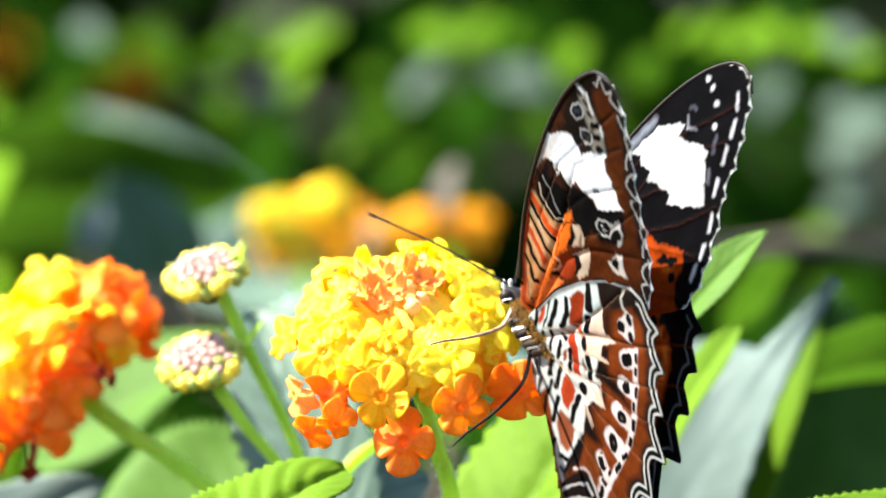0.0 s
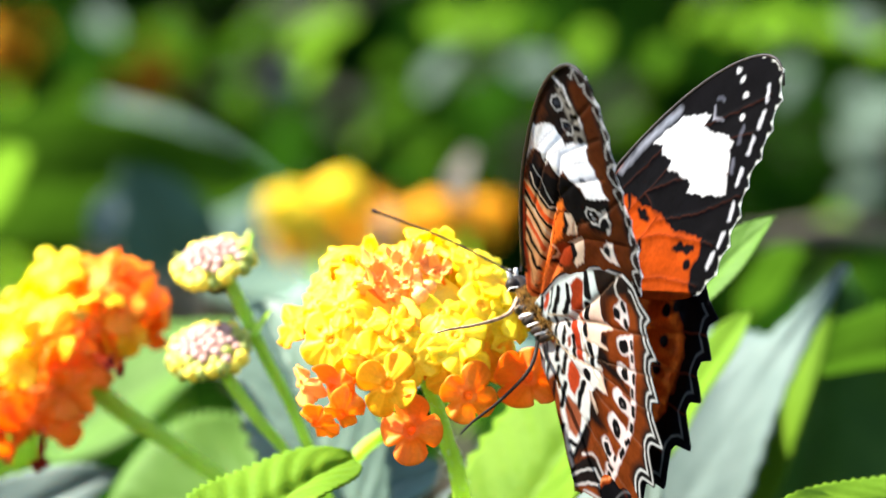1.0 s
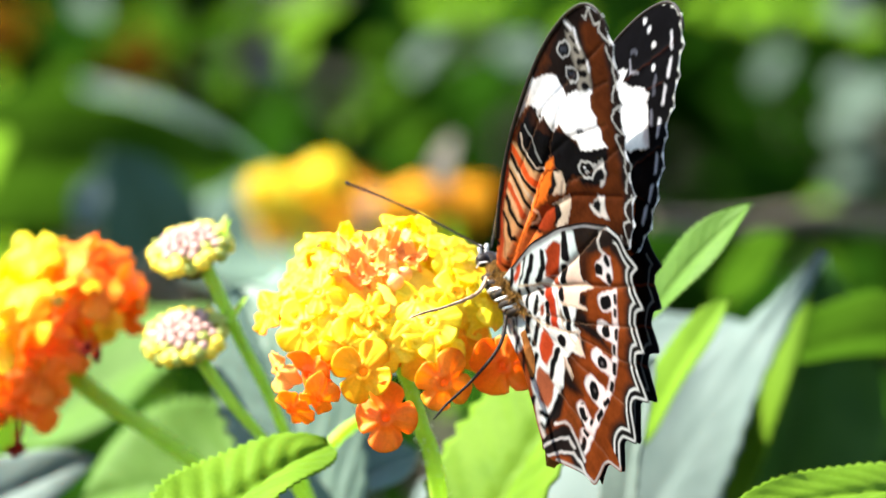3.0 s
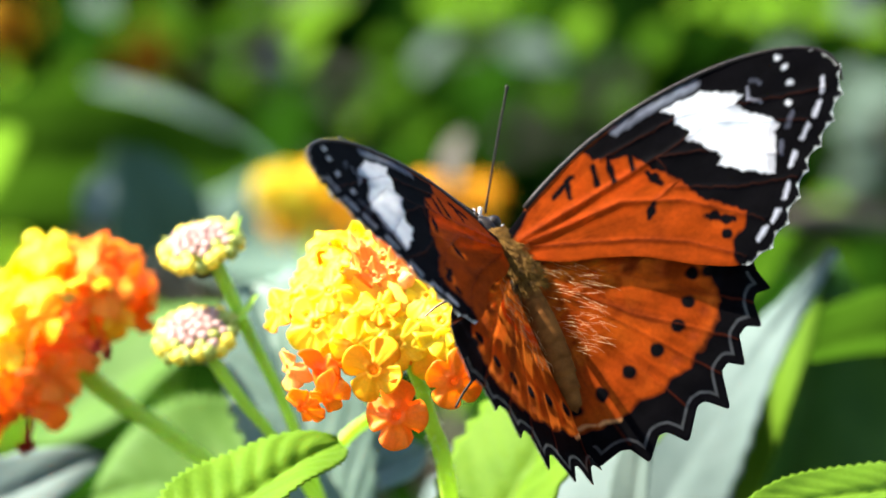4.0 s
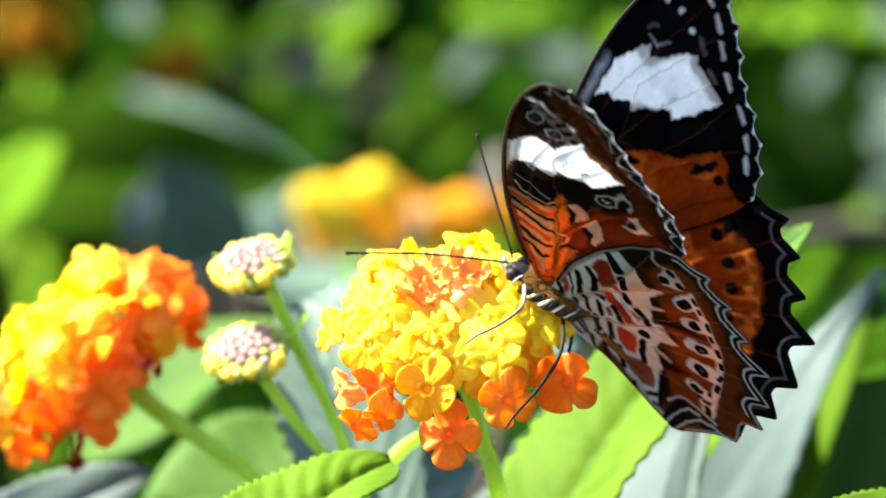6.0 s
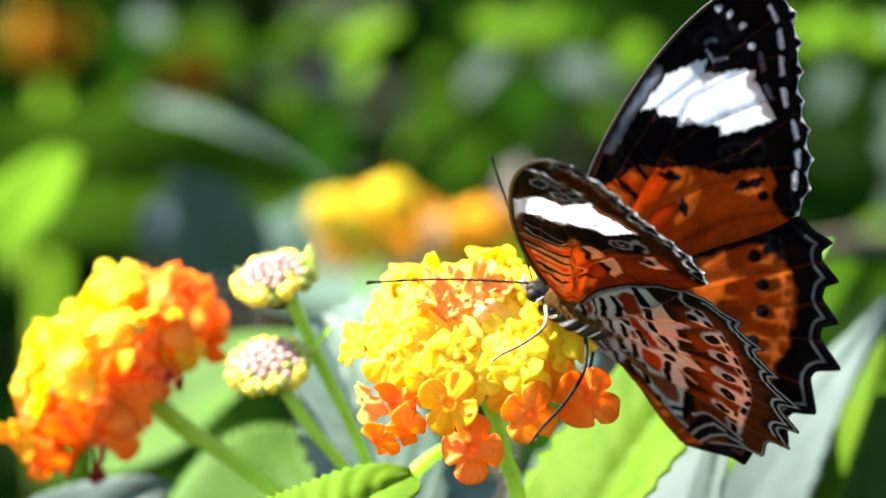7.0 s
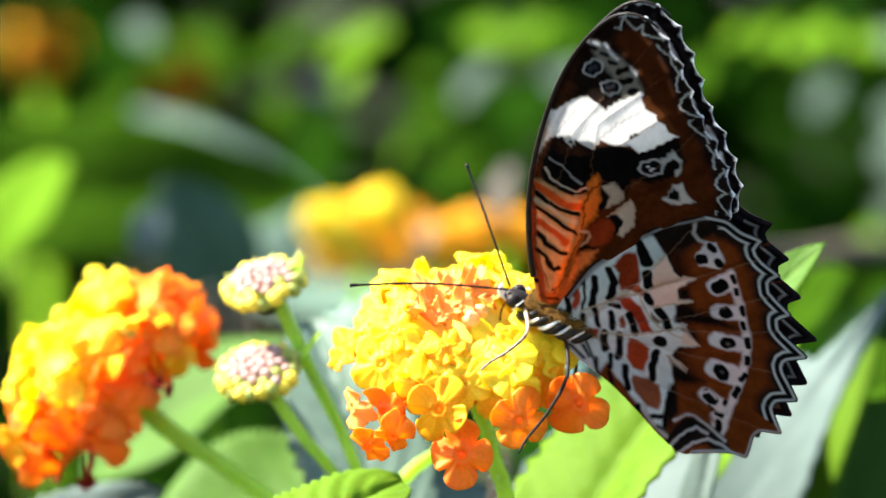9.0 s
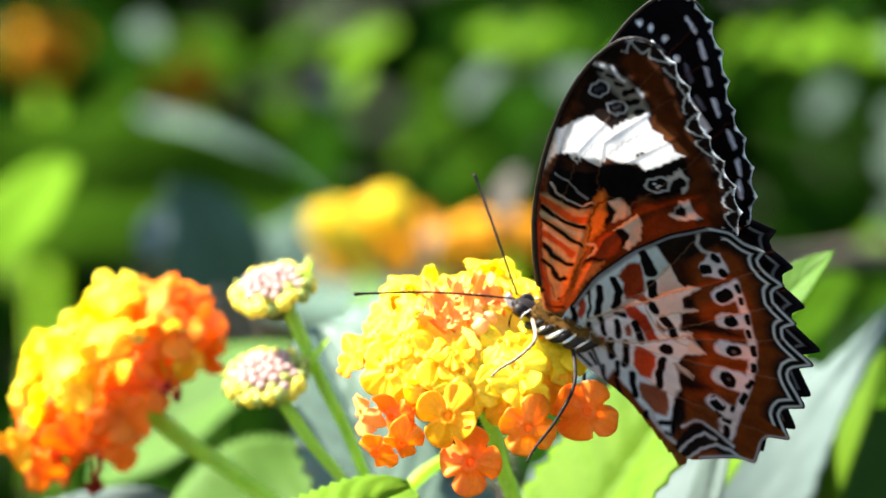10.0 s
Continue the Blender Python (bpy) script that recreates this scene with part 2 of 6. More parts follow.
def leaf_cloud(name, mat, count, centre, radii, size, seed, parent, gaps=-0.05, shell=0.55):
    """Many separate small leaves through the outer part of a mound, as one mesh in the world's axes."""
    rnd = random.Random(seed)
    kinds = [leaf_data(1.0, 0.55 + 0.12 * k, 5, 2, 0, 0.25 + 0.1 * k, 0.3, 0.0, seed=k) for k in range(3)]
    kinds = [(np.array([tuple(p) for p in v]), f) for v, f in kinds]
    verts, faces = [], []
    base = 0
    while count:
        v, f = rnd.choice(kinds)
        out = Vector((rnd.gauss(0, 1), rnd.gauss(0, 1), rnd.gauss(0, 1))).normalized()
        q = out * rnd.uniform(shell, 1.0) ** 0.5 * (1 + 0.12 * noise.noise(out * 3.0))
        p = Vector((centre[0] + q.x * radii[0], centre[1] + q.y * radii[1], centre[2] + q.z * radii[2]))
        count -= 1
        if p.z < 0.02 or noise.noise(p * 9.0) < gaps:
            continue
        d = Vector((rnd.gauss(0, 1), rnd.gauss(0, 1), rnd.gauss(-0.2, 0.5))) + out * 0.5
        u = Vector((rnd.gauss(0, 0.35), rnd.gauss(0, 0.35), 0.7)) + out * 0.5
        s = rnd.uniform(*size)
        m, _ = placed(p, p + d.normalized() * s, u)
        m = np.array(m)
        w = (v * s) @ m[:3, :3].T + m[:3, 3]
        verts.append(w)
        faces.extend(tuple(i + base for i in face) for face in f)
        base += len(w)
    ob = part(name, (np.concatenate(verts).tolist(), faces), mat, parent)
    return tagged(ob, kind="stuff")


def bush(label, mat, count, centre, radii, size, seed, **kw):
    root = new("garden_bush")
    tagged(root, label, "bush", "bushes behind the flowers")
    leaf_cloud("foliage", mat, count, centre, radii, size, seed, root, **kw)
    rnd = random.Random(seed)
    for k in range(7):
        a = 2 * math.pi * k / 7
        foot = Vector((centre[0] + 0.10 * math.cos(a), centre[1] + 0.10 * math.sin(a), -0.02))
        top = Vector((centre[0] + radii[0] * 0.75 * math.cos(a), centre[1] + radii[1] * 0.75 * math.sin(a), centre[2] + radii[2] * rnd.uniform(0.1, 0.6)))
        mid = foot.lerp(top, 0.5) + Vector((0, 0, 0.15))
        line = bend([foot, mid, top], 6)
        part("branch", tube_data(line, [0.014 - 0.010 * i / len(line) for i in range(len(line))], 8), BARK, root)
    return root


bush("leafy green bush with sunlit and shaded leaves", BUSH, 5200, (0.02, 1.25, 0.40), (0.75, 0.44, 0.46), (0.04, 0.075), 11, gaps=-0.06, shell=0.3)
# deep shade here comes from the near-black leaf colour
bush("dense bush, deep shade put into its dark green leaves", SHADE, 7000, (0.1, 2.15, 0.42), (1.3, 0.50, 0.85), (0.07, 0.13), 31, gaps=-1)
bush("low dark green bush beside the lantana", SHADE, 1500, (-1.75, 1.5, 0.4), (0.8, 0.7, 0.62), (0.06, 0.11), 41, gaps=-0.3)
bush("low leafy growth under the flowers", BUSH, 1500, (0.0, 0.42, 0.52), (0.5, 0.30, 0.25), (0.04, 0.07), 51, gaps=-0.3)
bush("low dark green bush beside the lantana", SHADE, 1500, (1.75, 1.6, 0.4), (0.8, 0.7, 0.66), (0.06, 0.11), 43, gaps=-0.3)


# ---- flower parts ----
def floret_data(seed, size=0.0040, lobes=4, tube=0.008):
    """A small trumpet flower: broad rounded lobes, slightly crumpled, round a raised throat, its face towards +z."""
    rnd = random.Random(seed)
    nseg, nring = 48, 9
    amp = [rnd.uniform(0.88, 1.06) for _ in range(lobes)]
    amp[0] = 1.14
    tilt = [rnd.uniform(-0.42, 0.34) for _ in range(lobes)]
    ph, ph2 = rnd.uniform(0, 6), rnd.uniform(0, 6)
    verts, faces = [], []
    for side in (0, 1):
        for i in range(nring + 1):
            q = i / nring
            for k in range(nseg):
                w = 2 * math.pi * k / nseg
                u = (w / (2 * math.pi) * lobes) % 1.0
                n = int(w / (2 * math.pi) * lobes + 1e-6) % lobes
                bulge = math.sin(math.pi * min(max(u, 0.0), 1.0))
                lobe = 1 - (0.46 - 0.46 * bulge ** 0.42) * q
                r = size * (0.12 + 0.88 * q * lobe * (1 + (amp[n] - 1) * bulge))
                z = size * (0.12 * math.exp(-((q - 0.13) * 9) ** 2) + tilt[n] * q * q * bulge - 0.14 * q * q
                            + 0.10 * q * (bulge - 0.5) + 0.11 * q * math.sin(3 * w + ph) + 0.15 * q * q * math.cos(2 * w + ph2)
                            + 0.08 * q * q * math.cos(9 * w + ph) + 0.05 * q * math.cos(13 * w + ph2))
                verts.append((r * math.cos(w), r * math.sin(w), z - side * 0.00022))
    n = (nring + 1) * nseg
    for i in range(nring):
        for k in range(nseg):
            a, b = i * nseg + k, i * nseg + (k + 1) % nseg
            faces.append((a, a + nseg, b + nseg, b))
            faces.append((a + n, b + n, b + nseg + n, a + nseg + n))
    for k in range(nseg):
        a, b = nring * nseg + k, nring * nseg + (k + 1) % nseg
        faces.append((a, a + n, b + n, b))
    throat = tube_data([(0, 0, size * 0.03), (0, 0, -tube * 0.25), (size * 0.05, 0, -tube * 0.6), (size * 0.12, 0, -tube)],
                       [size * 0.15, size * 0.14, size * 0.11, size * 0.09], 8)
    return joined([(verts, faces), throat])


def petal_paint(mesh, size=0.0040):
    """A deeper throat and faint streaks running out over the lobes."""
    co = np.zeros(len(mesh.vertices) * 3, np.float32)
    mesh.vertices.foreach_get("co", co)
    co = co.reshape(-1, 3)
    q = np.hypot(co[:, 0], co[:, 1]) / size
    w = np.arctan2(co[:, 1], co[:, 0])
    deep = np.exp(-(q * 3.2) ** 2)
    streak = 1 - 0.10 * np.clip(q, 0, 1) * (0.5 + 0.5 * np.sin(w * 23)) - 0.10 * np.clip(q - 0.75, 0, 1)
    c = np.stack([streak, streak * (1 - 0.22 * deep), streak * (1 - 0.4 * deep), np.ones_like(q)], 1)
    layer = mesh.color_attributes.new("paint", "FLOAT_COLOR", "POINT")
    layer.data.foreach_set("color", c.astype(np.float32).ravel())


def bud_data(seed, size=0.0012):
    """A closed square bud on a short neck."""
    bm = bmesh.new()
    bmesh.ops.create_icosphere(bm, subdivisions=2, radius=size)
    for v in bm.verts:
        c, s = v.co.x / size, v.co.y / size
        k = 1 + 0.22 * abs(c * s) * 2 - 0.10 * (1 if abs(c) < 0.2 or abs(s) < 0.2 else 0) * max(0, v.co.z / size)
        v.co.x *= k
        v.co.y *= k
        v.co.z *= 0.8
        if v.co.z < -size * 0.3:
            v.co.z *= 2.6
            v.co.x *= 0.6
            v.co.y *= 0.6
    return bm


FLORETS = {}
for tag, mat in (("yellow", YELLOW), ("amber", AMBER), ("orange", ORANGE), ("flame", FLAME), ("coral", CORAL), ("rust", RUSTY)):
    FLORETS[tag] = []
    for k in range(4):
        mesh = bpy.data.meshes.new("floret")
        v, f = floret_data(10 * k + len(tag), 0.0040, 4 + (k == 3))
        mesh.from_pydata([tuple(p) for p in v], [], f)
        mesh.materials.append(mat)
        mesh.polygons.foreach_set("use_smooth", [True] * len(mesh.polygons))
        petal_paint(mesh)
        FLORETS[tag].append(mesh)
FOLDED = []
for k in range(3):
    mesh = bpy.data.meshes.new("floret")
    v, f = floret_data(60 + k, 0.0040, 4)
    v = [Vector((q[0] * 0.75, q[1] * 0.75, q[2] + (q[0] ** 2 + q[1] ** 2) * 120)) for q in v]
    mesh.from_pydata([tuple(q) for q in v], [], f)
    mesh.materials.append(CORAL)
    mesh.polygons.foreach_set("use_smooth", [True] * len(mesh.polygons))
    petal_paint(mesh)
    FOLDED.append(mesh)
BUDS = {}
for tag, mat in (("pink", PINK), ("amber", BUD_AMBER), ("coral", BUD_CORAL), ("green", CALYX)):
    mesh = bpy.data.meshes.new("bud")
    bm = bud_data(3)
    bm.to_mesh(mesh)
    bm.free()
    mesh.materials.append(mat)
    mesh.polygons.foreach_set("use_smooth", [True] * len(mesh.polygons))
    BUDS[tag] = mesh


def flower_head(parent, centre, axis, wide, deep, rings, seed, core=True, scale=1.0, label="", lean=None, lowest=None, jitter=0.25, face=0.0, ragged=1.0):
    """A domed head: rings of florets round a heart of buds, on a green receptacle. rings: polar degrees, count, colours, size."""
    rnd = random.Random(seed)
    head = new("flower_head")
    head.parent = parent
    head.matrix_basis = facing(centre, axis)
    if label:
        head["label"] = label
    bm = bmesh.new()
    bmesh.ops.create_uvsphere(bm, u_segments=20, v_segments=12, radius=1.0)
    for v in bm.verts:
        v.co.x *= wide * 0.60
        v.co.y *= wide * 0.60
        v.co.z = v.co.z * deep * (0.74 if core else 0.62) - deep * 0.10
    part("receptacle", bm, BUD_AMBER if core else CALYX, head, "mass of yellow floret tubes" if core else "green hairy receptacle")
    for polar, count, tags, size in rings:
        off = rnd.uniform(0, 6)
        for k in range(count):
            a = off + 2 * math.pi * (k + rnd.uniform(-0.22, 0.22)) / count
            p = radians(polar + rnd.uniform(-6, 6))
            d = Vector((math.sin(p) * math.cos(a), math.sin(p) * math.sin(a), math.cos(p)))
            grow = 1 + rnd.uniform(-0.14, 0.10) * ragged
            at = Vector((d.x * wide, d.y * wide, d.z * deep)) * grow
            norm = Vector((d.x / wide, d.y / wide, d.z / deep)).normalized() + Vector((0, 0, face)) + Vector((rnd.gauss(0, jitter), rnd.gauss(0, jitter), rnd.gauss(0, jitter)))
            tag = rnd.choice(tags)
            # lit side towards lean is put into the floret tones, yellow through to flame
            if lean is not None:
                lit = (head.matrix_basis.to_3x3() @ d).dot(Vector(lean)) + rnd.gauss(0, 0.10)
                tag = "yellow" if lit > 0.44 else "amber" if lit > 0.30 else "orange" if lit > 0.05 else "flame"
            s = size * rnd.uniform(0.88, 1.12) * scale
            if lowest is not None and (head.matrix_basis.to_3x3() @ at).z < lowest:
                continue
            m = facing(at, norm, rnd.uniform(0, 6.28)) @ Matrix.Diagonal((s, s, s, 1))
            again("floret", rnd.choice(FLORETS[tag]), head, m)
    if core:
        for k in range(13):
            a, p = k * 2.4, math.sqrt((k + 0.4) / 13) * radians(24)
            d = Vector((math.sin(p) * math.cos(a), math.sin(p) * math.sin(a), math.cos(p)))
            at = Vector((d.x * wide, d.y * wide, d.z * deep * rnd.uniform(0.82, 0.96)))
            tilt = d + Vector((rnd.gauss(0, .35), rnd.gauss(0, .35), 0))
            if k % 5:
                s = rnd.uniform(0.52, 0.70) * scale
                again("floret", rnd.choice(FOLDED), head, facing(at, tilt, rnd.uniform(0, 6)) @ Matrix.Diagonal((s, s, s * 1.6, 1)))
            else:
                s = rnd.uniform(0.7, 0.9) * scale
                again("bud", BUDS[rnd.choice(("coral", "coral", "amber"))], head, facing(at, tilt, rnd.uniform(0, 6)) @ Matrix.Diagonal((s, s, s * 1.4, 1)))
    return head


def stalk(parent, points, r0, r1, hairs=0, seed=1, name="stem", mat=None):
    line = bend(points, 8)
    n = len(line)
    radii = [r0 + (r1 - r0) * i / (n - 1) for i in range(n)]
    ob = part(name, tube_data(line, radii, 12), mat or STALK, parent)
    if hairs:
        rnd = random.Random(seed)
        bits = []
        for _ in range(hairs):
            i = rnd.randrange(n - 1)
            p = line[i].lerp(line[i + 1], rnd.random())
            d = (line[i + 1] - line[i]).normalized()
            o = Vector((rnd.gauss(0, 1), rnd.gauss(0, 1), rnd.gauss(0, 1)))
            o = (o - d * o.dot(d)).normalized()
            bits.append(tube_data([p + o * radii[i] * 0.9, p + o * (radii[i] + rnd.uniform(.0003, .0008)) + d * rnd.uniform(-.0002, .0003)], [0.00004, 0.00001], 3, False))
        tagged(part("hairs", joined(bits), HAIR, ob), kind="stuff")
    return ob


def leaf(parent, base, tip, up, width, mat, seed, label="", **kw):
    m, length = placed(base, tip, up)
    return part("leaf", leaf_data(length, width, seed=seed, **kw), mat, parent, label, m=m)


def plant(label, category="flowering plant", group="lantana shrubs"):
    root = new("lantana_plant")
    root.matrix_basis = F
    return tagged(root, label, category, group)


def to_soil(parent, start, r, seed, lean=0.05):
    """A woody shoot from a point of the shot's axes down into the soil."""
    rnd = random.Random(seed)
    top = Vector(start)
    w = F @ top
    inv = F.inverted()
    foot = inv @ Vector((w.x + rnd.uniform(-lean, lean), w.y + 0.12 + rnd.uniform(-lean, lean), -0.02))
    mid = inv @ Vector((w.x + rnd.uniform(-lean, lean) * 0.6, w.y + 0.07, w.z * 0.5))
    line = bend([top, mid, foot], 8)
    part("woody_stem", tube_data(line, [r * (1 + 2.2 * i / len(line)) for i in range(len(line))], 10), BARK, parent)


# ---- the lantana in front ----
def front_plant():
    root = plant("lantana with yellow and orange flower heads, pink buds and toothed leaves")
    flower_head(root, (-0.0048, 0.0060, -0.0075), (-0.06, -0.56, 0.82), 0.0138, 0.0072, [
        (38, 7, ("yellow", "yellow", "amber"), 0.80),
        (58, 11, ("yellow",), 0.98),
        (76, 14, ("yellow",), 1.02),
        (94, 14, ("yellow", "yellow", "amber"), 0.95),
    ], 5, label="domed lantana head, yellow with a coral heart", lowest=-0.0105, face=0.55, jitter=0.30)
    stalk(root, [(-0.0035, 0.0080, -0.0143), (-0.0017, 0.0090, -0.0184), (-0.0001, 0.0100, -0.0240), (0.0017, 0.0130, -0.0300), (0.0050, 0.0200, -0.0532)], 0.00095, 0.0012, 260, 3)
    to_soil(root, (0.0050, 0.0200, -0.0532), 0.0014, 4)
    # single older florets hanging below the head
    for u, tag, axis, s, spin in (
            ((-0.0046, -0.0100, -0.0222), "flame", (-0.02, -0.97, -0.10), 1.12, 0.75),
            ((0.0028, -0.0080, -0.0178), "orange", (0.10, -0.95, -0.12), 1.02, 0.4),
            ((0.0105, -0.0030, -0.0156), "flame", (0.30, -0.92, 0.02), 1.12, 1.9),
            ((-0.0075, -0.0110, -0.0163), "amber", (-0.10, -0.93, 0.05), 1.05, 0.3),
            ((-0.0144, -0.0070, -0.0169), "flame", (-0.55, -0.75, -0.20), 0.85, 1.3),
            ((-0.0185, -0.0020, -0.0163), "coral", (-0.80, -0.35, -0.15), 0.75, 2.0),
            ((-0.0166, -0.0060, -0.0213), "orange", (-0.45, -0.60, -0.60), 0.72, 1.0),
            ((-0.0010, -0.0040, -0.0148), "orange", (0.20, -0.80, -0.30), 0.62, 2.4),
            ((-0.0133, -0.0080, -0.0198), "orange", (-0.10, -0.60, -0.55), 0.70, 0.9),
            ((0.0079, 0.0000, -0.0141), "amber", (0.45, -0.75, 0.25), 0.85, 2.2)):
        again("floret", FLORETS[tag][int(spin * 7) % 4], root, facing(u, axis, spin) @ Matrix.Diagonal((s, s, s, 1)))
    # leaves
    leaf(root, (-0.0360, -0.0040, -0.0415), (-0.0128, 0.0140, -0.0244), (-0.30, -0.55, 0.78), 0.026, LEAF, 1, "sunlit toothed lantana leaf", teeth=24, quilt=0.03, ny=90, nx=26, blunt=0.6)
    leaf(root, (-0.0118, 0.0960, -0.0339), (-0.0501, 0.1020, -0.0352), (-0.15, -0.68, 0.72), 0.037, LEAF_LIGHT, 2, "broad light green leaf", teeth=30, quilt=0.012, blunt=0.5, ny=150, nx=22)
    # the soft sheen is in the leaf's pale colour
    leaf(root, (0.0144, 0.0950, -0.0106), (-0.0315, 0.0850, -0.0141), (-0.20, -0.62, 0.75), 0.038, LEAF_SAGE, 3, "leaf with a soft sheen put into its pale grey-green", blunt=0.5, ny=50, nx=18)
    leaf(root, (0.0027, 0.0300, -0.0470), (0.0258, 0.0400, -0.0091), (-0.50, -0.55, 0.66), 0.034, LEAF, 4, "bright leaf lit through by the sun", blunt=0.5, ny=60, nx=20, quilt=0.02)
    leaf(root, (0.0262, 0.0520, -0.0482), (0.0299, 0.0460, -0.0154), (-0.6, -0.6, 0.5), 0.013, LEAF_PALE, 14)
    leaf(root, (0.0300, 0.0340, -0.0097), (0.0436, 0.0300, 0.0061), (-0.45, -0.70, 0.55), 0.0115, LEAF_LIGHT, 5, "small toothed leaf tip", teeth=18, quilt=0.012, ny=70, nx=20)
    leaf(root, (0.0715, 0.0160, -0.0315), (0.0392, 0.0000, -0.0337), (-0.1, -0.62, 0.78), 0.016, LEAF, 6, "sunlit toothed lantana leaf", teeth=24, quilt=0.02, ny=80, nx=22)
    leaf(root, (-0.0194, 0.0680, -0.0388), (-0.0011, 0.0750, -0.0279), (-0.30, -0.60, 0.74), 0.024, LEAF_SAGE, 7)
    return root


front_plant()


def bud_head(parent, centre, axis, wide, seed):
    rnd = random.Random(seed)
    head = new("bud_head")
    head.parent = parent
    head.matrix_basis = facing(centre, axis)
    head["label"] = "flat head of pink buds with a yellow rim"
    bm = bmesh.new()
    bmesh.ops.create_cone(bm, cap_ends=True, segments=20, radius1=wide * 0.22, radius2=wide * 0.88, depth=wide * 0.95)
    bmesh.ops.bevel(bm, geom=bm.edges[:], offset=wide * 0.08, segments=2, affect="EDGES")
    bmesh.ops.translate(bm, verts=bm.verts, vec=(0, 0, -wide * 0.42))
    part("receptacle", bm, CALYX, head)
    for k in range(40):
        a, q = k * 2.4, math.sqrt((k + 0.5) / 40)
        at = Vector((q * wide * 0.86 * math.cos(a), q * wide * 0.86 * math.sin(a), wide * 0.28 * (1 - q * q)))
        s = rnd.uniform(0.50, 0.68)
        again("bud", BUDS["pink" if q < 0.8 else rnd.choice(("pink", "amber", "green"))], head,
              facing(at, (at.x, at.y, wide * 0.9), rnd.uniform(0, 1.5)) @ Matrix.Diagonal((s, s, s, 1)))
    for k in range(22):
        a = 2 * math.pi * (k + rnd.uniform(-.2, .2)) / 22
        at = Vector((wide * 0.93 * math.cos(a), wide * 0.93 * math.sin(a), -wide * rnd.uniform(0.02, 0.2)))
        s = rnd.uniform(0.7, 0.95)
        again("bud", BUDS["amber" if rnd.random() < 0.6 else "green"], head,
              facing(at, (at.x, at.y, wide * 0.3), rnd.uniform(0, 1.5)) @ Matrix.Diagonal((s, s, s * 1.2, 1)))
    for k in range(6):
        a = 2 * math.pi * k / 6 + rnd.uniform(-.3, .3)
        base = Vector((wide * 0.5 * math.cos(a), wide * 0.5 * math.sin(a), -wide * 0.55))
        tip = Vector((wide * 1.12 * math.cos(a), wide * 1.12 * math.sin(a), wide * rnd.uniform(0.0, 0.35)))
        m, length = placed(base, tip, (-math.cos(a), -math.sin(a), 1))
        part("bract", leaf_data(length, wide * 0.35, 8, 4, 0, 0.3, 0.1, 0.0, seed=k), CALYX, head, m=m)
    return head


def bud_plant():
    root = plant("lantana shoots with two pink bud heads on hairy stems")
    bud_head(root, (-0.0322, 0.0350, -0.0119), (-0.22, -0.55, 0.80), 0.0057, 3)
    bud_head(root, (-0.0316, 0.0370, 0.0001), (-0.22, -0.45, 0.85), 0.0056, 8)
    stalk(root, [(-0.0308, 0.0360, -0.0145), (-0.0286, 0.0350, -0.0175), (-0.0255, 0.0350, -0.0217), (-0.0214, 0.0370, -0.0267), (-0.0142, 0.0410, -0.0376)], 0.00095, 0.0007, 200, 5)
    stalk(root, [(-0.0296, 0.0380, -0.0026), (-0.0279, 0.0380, -0.0061), (-0.0247, 0.0390, -0.0130), (-0.0203, 0.0400, -0.0218), (-0.0142, 0.0410, -0.0376)], 0.00100, 0.0007, 220, 6)
    stalk(root, [(-0.0142, 0.0410, -0.0376), (-0.0096, 0.0430, -0.0439), (-0.0050, 0.0470, -0.0549)], 0.0013, 0.0014, 0, 7)
    stalk(root, [(-0.0065, 0.0470, -0.0228), (-0.0111, 0.0450, -0.0258), (-0.0146, 0.0430, -0.0300)], 0.0008, 0.0009, 60, 9)
    to_soil(root, (-0.0050, 0.0470, -0.0549), 0.0016, 8)
    leaf(root, (-0.0269, 0.0360, -0.0122), (-0.0239, 0.0310, -0.0068), (-0.8, -0.5, 0.2), 0.0022, STALK, 11, teeth=0)
    leaf(root, (-0.0276, 0.0390, -0.0011), (-0.0263, 0.0350, 0.0035), (-0.8, -0.5, 0.2), 0.0022, STALK, 12, teeth=0)
    leaf(root, (-0.0105, 0.0600, -0.0408), (-0.0268, 0.0780, -0.0047), (-0.35, -0.55, 0.75), 0.026, LEAF_SAGE, 13, "grey-green quilted leaf", quilt=0.03, ny=60, nx=18, blunt=0.55)
    return root


bud_plant()


